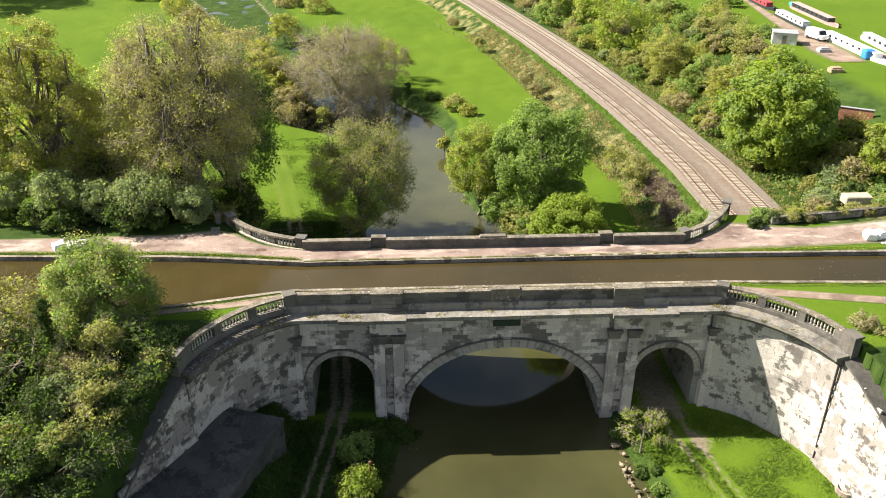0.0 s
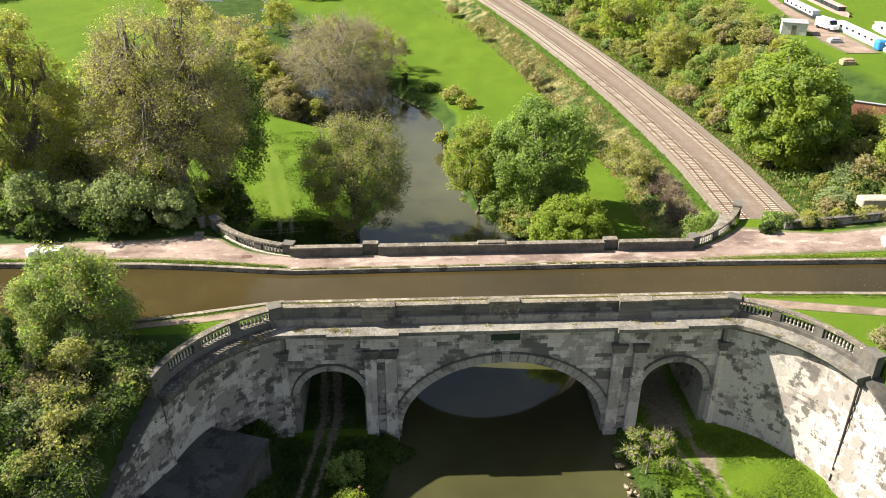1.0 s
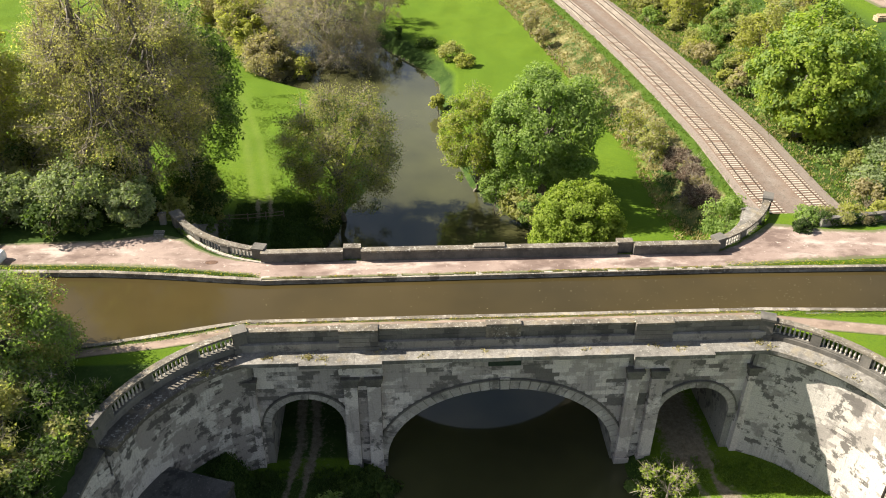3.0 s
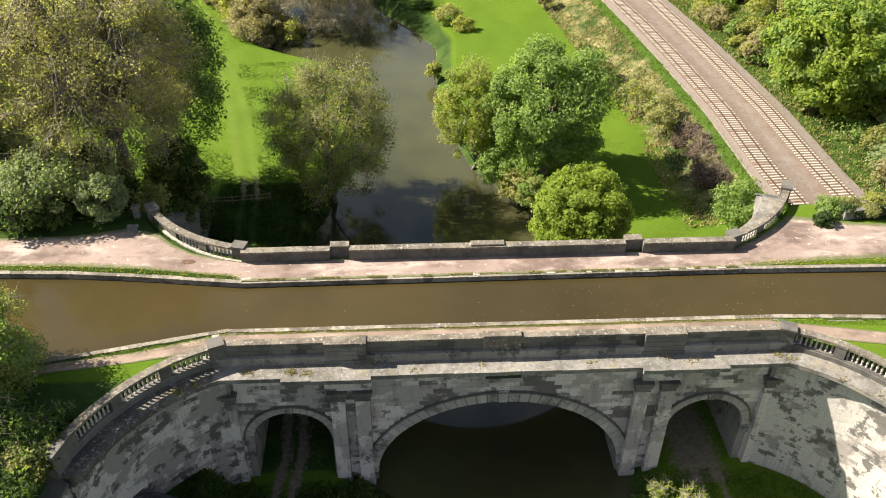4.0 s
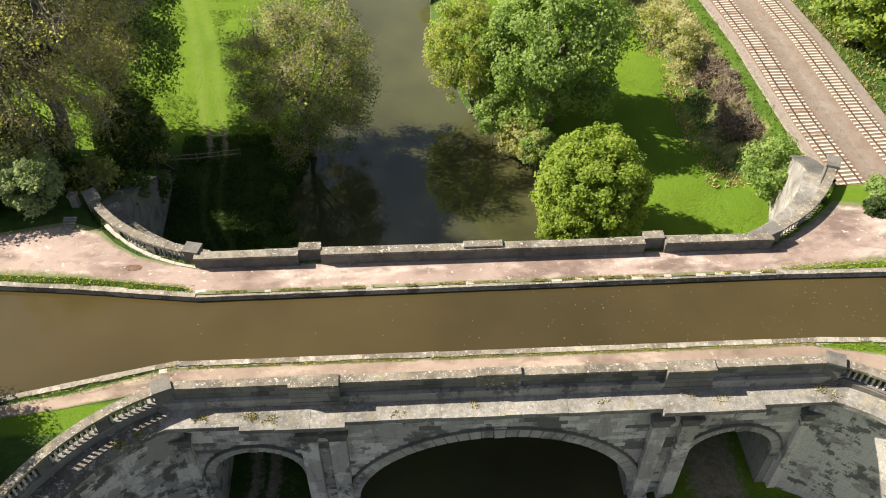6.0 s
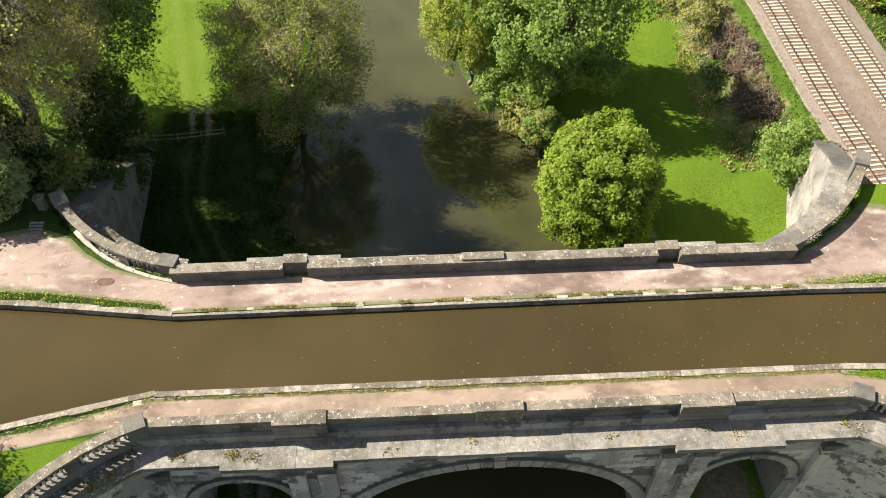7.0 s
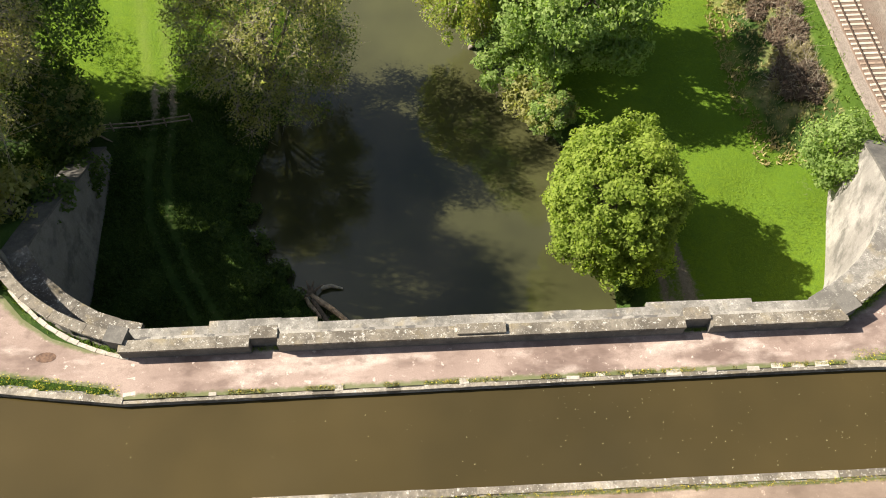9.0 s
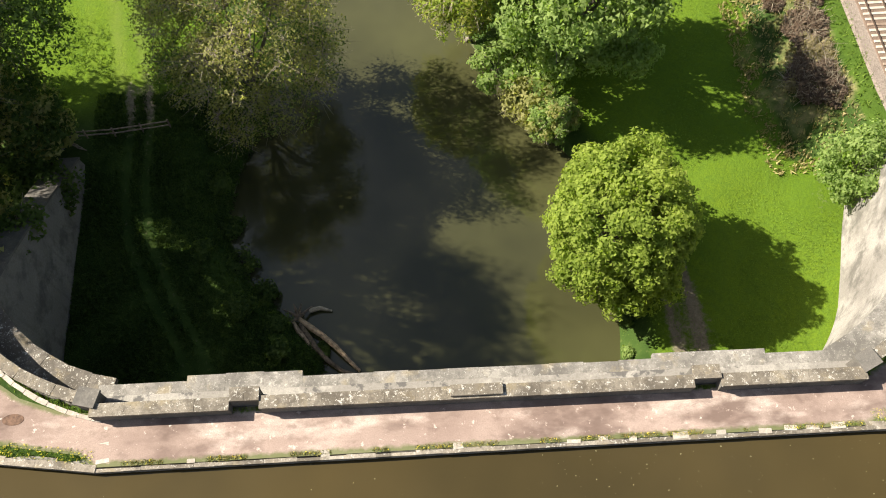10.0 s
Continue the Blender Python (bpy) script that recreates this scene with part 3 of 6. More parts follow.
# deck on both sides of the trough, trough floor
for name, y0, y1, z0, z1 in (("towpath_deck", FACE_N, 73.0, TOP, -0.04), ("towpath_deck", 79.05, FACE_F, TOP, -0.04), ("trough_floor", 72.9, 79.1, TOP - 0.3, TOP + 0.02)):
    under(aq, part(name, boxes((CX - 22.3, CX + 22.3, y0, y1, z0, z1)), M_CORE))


def near_far(y, far):
    """Mirrors a depth on the near side to the far side."""
    return (NEAR_Y + FAR_Y) / 2 * 2 - y if far else y


def yspan(a, b, far):
    a, b = near_far(a, far), near_far(b, far)
    return min(a, b), max(a, b)


rng = random.Random(4)
for far in (False, True):
    # frieze band, architrave and cornice moulding
    for u0, u1, f in ((-21.3, -16.5, 0.0), (-16.5, -10.0, 0.35), (-10.0, 10.0, 0.0), (10.0, 16.5, 0.35), (16.5, 21.3, 0.0)):
        bm = bmesh.new()
        rows = [(0.0, -1.9), (0.3, -1.9), (0.36, -1.75), (0.62, -1.5), (0.72, -1.4), (0.75, -1.16), (0.0, -1.16)]
        ends = []
        for u in (u0 + 0.02, u1 - 0.02):
            ends.append([bm.verts.new((CX + u, near_far(FACE_N + 0.05 - (q + f * 0.7 if q else 0), far), z)) for q, z in rows])
        for j in range(len(rows)):
            bm.faces.new((ends[0][j], ends[0][(j + 1) % 7], ends[1][(j + 1) % 7], ends[1][j]))
        bm.faces.new(ends[0])
        bm.faces.new(ends[1][::-1])
        under(aq, part("cornice", bm, M_PARAPET))
        if f:
            under(aq, part("frieze", boxes((CX + u0 + 0.6, CX + u1 - 2.9, *yspan(FACE_N - 0.32, FACE_N + 0.1, far), -3.3, -1.9)) if u0 > 0 else boxes((CX + u0 + 2.9, CX + u1 - 0.0, *yspan(FACE_N - 0.32, FACE_N + 0.1, far), -3.3, -1.9)), M_STONE_J))
    # cornice slabs
    for u0, u1, out in ((-21.4, -16.5, 68.55), (-16.5, -10.0, 68.2), (-10.0, 10.0, 68.55), (10.0, 16.5, 68.2), (16.5, 21.4, 68.55)):
        n = max(2, round((u1 - u0) / 2.1))
        w = (u1 - u0) / n
        for i in range(n):
            y0, y1 = yspan(out - rng.uniform(-0.03, 0.04), 70.3, far)
            block("ledge_slab", aq, M_LEDGE, (u0 + w * (i + 0.5), (y0 + y1) / 2 - 76, 14 - 0.95 + rng.uniform(-0.012, 0.012)), (w - 0.008, y1 - y0, 0.38))

# pilasters with caps and bases
PIL = [(-21.9, -20.4), (-13.25, -12.15), (-11.35, -10.25), (10.2, 11.3), (12.2, 13.3), (20.4, 22.1)]
for far in (False, True):
    for a, b in PIL:
        base = -14.2 if abs(a) < 20 else -15.5
        pil = bmesh.new()
        box(pil, CX + a, CX + b, *yspan(69.45, 70.0, far), base, -4.3)
        shaft = under(aq, part("pilaster", pil, M_STONE_J))
        cap = bmesh.new()
        for z0, z1, o in ((-3.55, -3.3, 0.22), (-3.85, -3.55, 0.14), (-4.3, -3.85, 0.05)):
            box(cap, CX + a - o, CX + b + o, *yspan(69.45 - o, 70.0, far), z0, z1, bevel=0.03)
        part("capital", cap, M_PARAPET, shaft)
        if abs(a) < 20:
            foot = boxes((CX + a - 0.12, CX + b + 0.12, *yspan(69.3, 70.0, far), base - 0.6, base + 0.75), bevel=0.04)
            part("base", foot, M_STONE_J, shaft)

# arch rings
for far in (False, True):
    for c, a, b, z, thick, n in ((-SIDE_U, SIDE_R, SIDE_R, SIDE_Z, 0.62, 19), (0, ARCH_A, ARCH_B, ARCH_Z, 0.95, 39), (SIDE_U, SIDE_R, SIDE_R, SIDE_Z, 0.62, 19)):
        for i in range(n):
            t0, t1 = math.pi * (i + 0.04) / n, math.pi * (i + 0.96) / n
            th = thick + (0.25 if i == n // 2 and c == 0 else 0.0)
            quad = [(c + (a + q) * math.cos(t), z + (b + q) * math.sin(t)) for t, q in ((t0, -0.02), (t1, -0.02), (t1, th), (t0, th))]
            cu, cz = sum(q[0] for q in quad) / 4, sum(q[1] for q in quad) / 4
            y0, y1 = yspan(69.85 - (0.08 if i == n // 2 else rng.uniform(0, 0.02)), 70.3, far)
            v = [(u - cu, y, w - cz) for y in (y0 - y0, y1 - y0) for u, w in quad]
            me = mesh_from("voussoir", v, [(0, 1, 2, 3), (7, 6, 5, 4), (0, 4, 5, 1), (1, 5, 6, 2), (2, 6, 7, 3), (3, 7, 4, 0)], M_VOUSSOIR)
            ob = new("voussoir", me)
            ob.parent = aq
            ob.location = (cu, y0 - 76, cz + 14)

# hood moulds round the arch rings
for far in (False, True):
    for c, a, b, z, th, n in ((-SIDE_U, SIDE_R, SIDE_R, SIDE_Z, 0.62, 24), (0, ARCH_A, ARCH_B, ARCH_Z, 0.95, 48), (SIDE_U, SIDE_R, SIDE_R, SIDE_Z, 0.62, 24)):
        bm = bmesh.new()
        y0, y1 = yspan(69.74, 70.0, far)
        rings = []
        for i in range(n + 1):
            q = math.pi * (0.03 + 0.94 * i / n)
            rings.append([bm.verts.new((CX + c + (a + o) * math.cos(q), y, z + (b + o) * math.sin(q))) for y, o in ((y0, th), (y0, th + 0.1), (y1, th + 0.16), (y1, th))])
        for p0, p1 in zip(rings, rings[1:]):
            for j in range(4):
                bm.faces.new((p0[j], p0[(j + 1) % 4], p1[(j + 1) % 4], p1[j]))
        bm.faces.new(rings[0])
        bm.faces.new(rings[-1][::-1])
        under(aq, part("hood_mould", bm, M_PARAPET))

# parapets
for far in (False, True):
    pieces = [(-21.0, -13.4, 0.0), (-13.4, -10.3, 0.3), (-10.3, 10.3, 0.0), (10.3, 13.4, 0.3), (13.4, 21.0, 0.0)]
    if far:
        pieces = [(-21.0, -13.6, 0.0), (-13.6, -12.0, 0.5), (-12.0, 11.5, 0.0), (11.5, 13.0, 0.5), (13.0, 21.0, 0.0)]
    for u0, u1, f in pieces:
        z = 0.92 if f == 0 else 1.02
        bm = bmesh.new()
        y0, y1 = yspan(NEAR_Y - f, (70.85 if far else 70.74) - (f * 0.9 if far else 0), far)
        box(bm, CX + u0, CX + u1, y0, y1, -0.8, z)
        y0, y1 = yspan(NEAR_Y - f - 0.07, NEAR_Y + 0.2, far)
        box(bm, CX + u0 - (0.07 if f else 0), CX + u1 + (0.07 if f else 0), y0, y1, -0.8, -0.45)
        pp = under(aq, part("parapet", bm, M_PARAPET))
        n = max(2, round((u1 - u0) / 1.7))
        w = (u1 - u0) / n
        for i in range(n):
            y0, y1 = yspan(NEAR_Y - f - 0.06, (70.92 if far else 70.8) - (f * 0.9 if far else 0), far)
            ob = block("coping_stone", pp, M_COPING, (CX + u0 + w * (i + 0.5), (y0 + y1) / 2, z + 0.09 + rng.uniform(-0.01, 0.01)), (w - 0.008, y1 - y0, 0.2))
    y0, y1 = yspan(NEAR_Y - 0.09, 70.8, far)
    raised = under(aq, part("raised_block", boxes((CX - 1.75, CX + 1.1, y0, y1, 1.1, 1.3), (CX - 1.75, CX + 1.1, *yspan(NEAR_Y - 0.09, NEAR_Y + 0.1, far), -0.4, 1.1), bevel=0.03), M_COPING))
    # course joints of the parapet face
    for u0, u1, f in pieces:
        z = -0.42
        for k in range(3):
            u = u0 + 0.02
            while u < u1 - 0.1:
                w = min(rng.uniform(0.9, 1.5), u1 - u - 0.02)
                if u1 - (u + w) < 0.4:
                    w = u1 - u - 0.02
                y0, y1 = yspan(NEAR_Y - f - 0.025, NEAR_Y + 0.1, far)
                block("parapet_stone", aq, M_PARAPET, (u + w / 2, (y0 + y1) / 2 - 76, 14 + z + 0.215), (w - 0.02, y1 - y0, 0.41))
                u += w
            z += 0.44


def sgn_of(side, far):
    return 1 if (side < 0) != far else -1


def sweep_var(pts, profiles):
    bm = bmesh.new()
    rings = []
    n = len(pts)
    for i, p in enumerate(pts):
        a, b = pts[max(0, i - 1)], pts[min(n - 1, i + 1)]
        d = (Vector(b) - Vector(a)).to_2d().normalized()
        nrm = Vector((-d.y, d.x))
        rings.append([bm.verts.new((p[0] + nrm.x * o, p[1] + nrm.y * o, z)) for o, z in profiles[i]])
    k = len(profiles[0])
    for a, b in zip(rings, rings[1:]):
        for j in range(k):
            bm.faces.new((a[j], a[(j + 1) % k], b[(j + 1) % k], b[j]))
    bm.faces.new(rings[0])
    bm.faces.new(rings[-1][::-1])
    return bm


def baluster_mesh():
    bm = bmesh.new()
    prof = [(0.11, 0.0), (0.11, 0.06), (0.06, 0.1), (0.12, 0.26), (0.10, 0.34), (0.055, 0.5), (0.055, 0.56), (0.1, 0.62), (0.1, 0.68)]
    rings = [[bm.verts.new((r * math.cos(a), r * math.sin(a), z)) for a in [math.tau * i / 8 for i in range(8)]] for r, z in prof]
    for a, b in zip(rings, rings[1:]):
        for j in range(8):
            bm.faces.new((a[j], a[(j + 1) % 8], b[(j + 1) % 8], b[j]))
    bm.faces.new(rings[0][::-1])
    bm.faces.new(rings[-1])
    me = bpy.data.meshes.new("baluster")
    bm.to_mesh(me)
    bm.free()
    me.materials.append(M_BALUSTER)
    return me


BALUSTER = baluster_mesh()


def along(pts, dist):
    """Place and heading at a distance along a line."""
    for a, b in zip(pts, pts[1:]):
        l = (b - a).length
        if dist <= l or b is pts[-1]:
            d = (b - a).normalized()
            return a + d * dist, math.atan2(d.y, d.x)
        dist -= l


def build_wing(side, far):
    s = sgn_of(side, far)
    line = wing(side, far)
    fine = resample(line, 0.6)
    length = sum((b - a).length for a, b in zip(fine, fine[1:]))
    prof = lambda rows: [(s * o, z) for o, z in rows]  # noqa: E731
    low = -15.5 if not far else -13.6
    batter = 0.0 if not far else 0.5
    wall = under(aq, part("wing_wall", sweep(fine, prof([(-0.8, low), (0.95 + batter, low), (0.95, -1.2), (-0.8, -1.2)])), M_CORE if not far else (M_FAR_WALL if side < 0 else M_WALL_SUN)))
    bm = sweep(fine, prof([(0.2, -1.75), (1.15, -1.75), (1.5, -1.3), (1.6, -1.14), (0.2, -1.14)]))
    under(aq, part("wing_cornice", bm, M_PARAPET))
    # ledge slabs
    n = round(length / 1.7)
    for i in range(n):
        p, a = along(fine, length * (i + 0.5) / n)
        nrm = Vector((-math.sin(a), math.cos(a), 0)) * s
        c = p + nrm * 1.02
        ob = block("ledge_slab", aq, M_LEDGE_OLD if side < 0 else M_LEDGE, (c.x - CX, c.y - 76, 14 - 0.95 + rng.uniform(-0.012, 0.012)), (length / n * (1 - 0.02 * 1), 1.62, 0.38), a)
    # plinth, solid panels, balusters, coping
    pl = under(aq, part("balustrade", sweep(fine, prof([(-0.3, -1.0), (0.32, -1.0), (0.32, -0.35), (0.27, -0.3), (0.27, -0.2), (-0.27, -0.2), (-0.3, -0.3)])), M_PARAPET))
    panels = [(0.0, 0.9), (3.8, 4.6), (7.7, 8.5), (11.6, length)] if not far else [(0.0, 0.8), (3.4, 4.2), (6.8, 7.6), (10.0, length)]
    for k, (a0, a1) in enumerate(panels):
        a1 = min(a1, length)
        sub = [along(fine, a0 + (a1 - a0) * i / 6)[0] for i in range(7)]
        part("solid_panel", sweep(sub, prof([(-0.25, -0.22), (0.27, -0.22), (0.27, 0.82), (-0.25, 0.82)])), M_PARAPET, pl)
    for (a0, a1), (b0, b1) in zip(panels, panels[1:]):
        n = max(3, round((b0 - a1) / 0.36))
        for i in range(n):
            p, a = along(fine, a1 + (b0 - a1) * (i + 0.5) / n)
            ob = new("baluster", BALUSTER)
            ob.parent = pl
            ob.location = (p.x, p.y, -0.2)
            ob.scale = (0.82, 0.82, 1.46)
    n = round(length / 1.15)
    for i in range(n):
        p, a = along(fine, length * (i + 0.5) / n)
        block("coping_stone", pl, M_COPING, (p.x, p.y, 0.91 + rng.uniform(-0.01, 0.01)), (length / n - 0.01, 0.66, 0.2), a)
    # end pier and the stepped pier beside the straight parapet
    p, a = along(fine, length - 0.5)
    m = Matrix.Translation((p.x, p.y, 0)) @ Matrix.Rotation(a, 4, "Z")
    bm = bmesh.new()
    box(bm, -0.65, 0.65, -0.42, 0.42, -1.0, 1.0, m)
    box(bm, -0.75, 0.75, -0.52, 0.52, 1.0, 1.22, m)
    under(aq, part("end_pier", bm, M_PARAPET))
    q, a = along(fine, 0.35)
    m = Matrix.Translation((q.x, q.y, 0)) @ Matrix.Rotation(a, 4, "Z")
    bm = bmesh.new()
    box(bm, -0.55, 0.5, -0.48, 0.42, -1.0, 1.05, m)
    box(bm, -0.62, 0.57, -0.55, 0.5, 1.05, 1.25, m)
    box(bm, -0.62, 0.57, -0.55, 0.5, -0.8, -0.35, m)
    under(aq, part("pier", bm, M_PARAPET))
    # straight retaining wall with a falling top beyond the pier
    end, a = along(fine, length)
    far_len = 17.0 if (far and side < 0) else (10.5 if far else (14.5 if side < 0 else 19.0))
    head = (a - 0.22 if side < 0 else a) if not far else (math.pi / 2 + (0.03 if side < 0 else -0.32))
    pts, profs = [], []
    for i in range(13):
        q = i / 12
        p = end + Vector((math.cos(head), math.sin(head), 0)) * far_len * q
        z = -1.25 - (11.8 if not far else (9.6 if side < 0 else 5.6)) * (q ** 1.15)
        pts.append(p)
        b2 = 0.95 + batter + (0.5 if not far else 0)
        profs.append(prof([(-0.8, low - 0.5), (b2, low - 0.5), (0.9, z), (-0.8, z)]))
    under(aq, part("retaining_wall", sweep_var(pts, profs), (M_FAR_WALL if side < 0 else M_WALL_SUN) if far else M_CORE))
    copes = [prof([(-0.85, profs[i][2][1]), (1.05, profs[i][2][1]), (1.05, profs[i][2][1] + 0.22), (-0.85, profs[i][2][1] + 0.22)]) for i in range(13)]
    under(aq, part("wall_capping", sweep_var(pts, copes), M_PARAPET))
    return fine, length, pts, profs


WINGS = {(side, far): build_wing(side, far) for side in (-1, 1) for far in (False, True)}


# ---- railway ----
rail = root("railway", (47, 150, RAIL_Z), "double railway track with concrete sleepers on stone ballast", "railway")
mid = [((a[0] + b[0]) / 2, (a[1] + b[1]) / 2) for a, b in zip(TRACK_L, TRACK_R)]
mid[0] = (mid[1][0] + 0.9, 89.2)
bed = resample([Vector((*p, 0)) for p in mid], 3.0)
bed_profile = [(-6.6, -9.5), (-6.0, -9.09), (-4.6, -9.0), (-4.45, -8.94), (-1.75, -8.94), (-1.6, -8.97), (0, -9.06), (1.6, -8.97), (1.75, -8.94), (4.45, -8.94), (4.6, -9.0), (5.4, -9.1), (6.0, -9.4)]
bed_ob = under(rail, part("ballast_bed", sweep(bed, bed_profile, closed=False), M_BALLAST))
mk = bed_ob.data.color_attributes.new("mask", "FLOAT_COLOR", "POINT")
rust = np.tile([0, 0, 0, 0.9, 0.9, 0.6, 0.35, 0.6, 1, 1, 0, 0, 0], len(bed_ob.data.vertices) // 13)
mk.data.foreach_set("color", np.stack([rust, rust, rust, np.ones_like(rust)], 1).astype(np.float32).ravel())


def sleeper_mesh(material):
    bm = boxes((-1.3, 1.3, -0.13, 0.13, -0.09, 0.07), bevel=0.02)
    me = bpy.data.meshes.new("sleeper")
    bm.to_mesh(me)
    bm.free()
    me.materials.append(material)
    return me


for tr, mats in ((TRACK_L, (M_SLEEPER_W, M_SLEEPER)), (TRACK_R, (M_SLEEPER, M_SLEEPER))):
    line = [Vector((*p, RAIL_Z)) for p in tr if p[1] > 97]
    first = line[0] + (line[0] - line[1]).normalized() * 8.5
    line = resample([first] + line, 2.0)
    for off in (-0.75, 0.75):
        bm = sweep(line, [(off - 0.08, 0.02), (off + 0.08, 0.02), (off + 0.036, 0.06), (off + 0.036, 0.20), (off - 0.036, 0.20), (off - 0.036, 0.06)], zs=[RAIL_Z] * len(line))
        under(rail, part("rail", bm, M_RAIL))
    total = sum((b - a).length for a, b in zip(line, line[1:]))
    m0, m1 = sleeper_mesh(mats[0]), sleeper_mesh(mats[1])
    far_v, far_f = [], []
    for i in range(int(total / 0.6)):
        p, a = along(line, 0.4 + i * 0.6)
        if i < 149:
            ob = new("sleeper", m1 if mats[1] is mats[0] or i % 7 else m0)
            ob.parent = rail
            ob.matrix_basis = Matrix.Translation(p - Vector(rail.location)) @ Matrix.Rotation(a + math.pi / 2 + rng.uniform(-0.01, 0.01), 4, "Z")
        elif p.y < 330:
            m = Matrix.Translation(p) @ Matrix.Rotation(a + math.pi / 2, 4, "Z")
            k = len(far_v)
            far_v += [m @ Vector(v) for v in ((-1.32, -0.17, -0.09), (1.32, -0.17, -0.09), (1.32, 0.17, -0.09), (-1.32, 0.17, -0.09), (-1.32, -0.17, 0.07), (1.32, -0.17, 0.07), (1.32, 0.17, 0.07), (-1.32, 0.17, 0.07))]
            far_f += [tuple(k + j for j in f) for f in ((4, 5, 6, 7), (0, 1, 5, 4), (1, 2, 6, 5), (2, 3, 7, 6), (3, 0, 4, 7))]
    ob = under(rail, new("sleeper_run", mesh_from("sleeper_run", far_v, far_f, M_SLEEPER)))
    tagged(ob, kind="stuff")


# ---- trees ----
def tube_rows(verts, faces, pts, radii, sides):
    k = len(verts)
    n = len(pts)
    for i, p in enumerate(pts):
        d = (pts[min(n - 1, i + 1)] - pts[max(0, i - 1)])
        d = d / (np.linalg.norm(d) + 1e-9)
        a = np.cross(d, (0.31, 0.87, 0.38))
        a /= np.linalg.norm(a) + 1e-9
        b = np.cross(d, a)
        for j in range(sides):
            t = math.tau * j / sides
            verts.append(p + radii[i] * (math.cos(t) * a + math.sin(t) * b))
    for i in range(n - 1):
        for j in range(sides):
            faces.append((k + i * sides + j, k + i * sides + (j + 1) % sides, k + (i + 1) * sides + (j + 1) % sides, k + (i + 1) * sides + j))


def tubes(P, R, sides):
    """Many tubes at once: P is tubes x rings x 3, R the radii. Gives points and faces."""
    P, R = np.asarray(P, float), np.asarray(R, float)
    n, k, _ = P.shape
    d = np.gradient(P, axis=1)
    d /= np.linalg.norm(d, axis=2, keepdims=True) + 1e-9
    a = np.cross(d, np.array([0.31, 0.87, 0.38]))
    a /= np.linalg.norm(a, axis=2, keepdims=True) + 1e-9
    b = np.cross(d, a)
    t = math.tau * np.arange(sides) / sides
    v = P[:, :, None] + R[:, :, None, None] * (np.cos(t)[:, None] * a[:, :, None] + np.sin(t)[:, None] * b[:, :, None])
    i = np.arange(n * k * sides).reshape(n, k, sides)
    j = np.roll(i, -1, 2)
    f = np.stack([i[:, :-1], j[:, :-1], j[:, 1:], i[:, 1:]], -1).reshape(-1, 4)
    return v.reshape(-1, 3), f


def quads(name, v, f, material, smooth=False):
    """A mesh of triangles or quads out of arrays."""
    n, k = np.shape(f)
    me = bpy.data.meshes.new(name)
    me.vertices.add(len(v))
    me.vertices.foreach_set("co", np.asarray(v, np.float32).ravel())
    me.loops.add(k * n)
    me.loops.foreach_set("vertex_index", np.asarray(f, np.int32).ravel())
    me.polygons.add(n)
    me.polygons.foreach_set("loop_start", np.arange(0, k * n, k, dtype=np.int32))
    if smooth:
        me.polygons.foreach_set("use_smooth", np.ones(n, bool))
    me.update(calc_edges=True)
    me.materials.append(material)
    return me


def leaf_mesh(name, centres, radii, count, size, rs, material, mid_c, flat=0.0):
    """Small pointed leaves scattered through clumps."""
    n = len(centres) * count
    c = np.repeat(centres, count, 0)
    r = np.repeat(radii, count)[:, None]
    d = rs.normal(size=(n, 3))
    d /= np.linalg.norm(d, axis=1, keepdims=True)
    pos = c + d * r * rs.uniform(0.25, 1.0, (n, 1)) ** 0.6 * np.array([1, 1, 0.8])
    out = pos - (np.repeat(mid_c, count, 0) if np.ndim(mid_c) == 2 else mid_c)
    out /= np.linalg.norm(out, axis=1, keepdims=True) + 1e-6
    nr = out * 0.55 + d * 0.4 + rs.normal(size=(n, 3)) * 0.55 + np.array([0, 0, 0.35 + flat])
    nr /= np.linalg.norm(nr, axis=1, keepdims=True)
    t = np.cross(nr, rs.normal(size=(n, 3)))
    t /= np.linalg.norm(t, axis=1, keepdims=True) + 1e-9
    b = np.cross(nr, t)
    s = size * rs.uniform(0.55, 1.35, (n, 1))
    if size < 0.21:
        v = np.stack([pos - t * s, pos + t * s * 0.55 - b * s * 0.78 + nr * s * 0.2, pos + t * s * 0.75 + b * s * 0.62], 1).reshape(-1, 3)
        return quads(name, v, np.arange(3 * n).reshape(-1, 3), material)
    v = np.stack([pos - t * s, pos - b * s * 0.55 + nr * s * 0.12, pos + t * s, pos + b * s * 0.55 + nr * s * 0.12], 1).reshape(-1, 3)
    return quads(name, v, np.arange(4 * n).reshape(-1, 4), material)


SEED = [10]


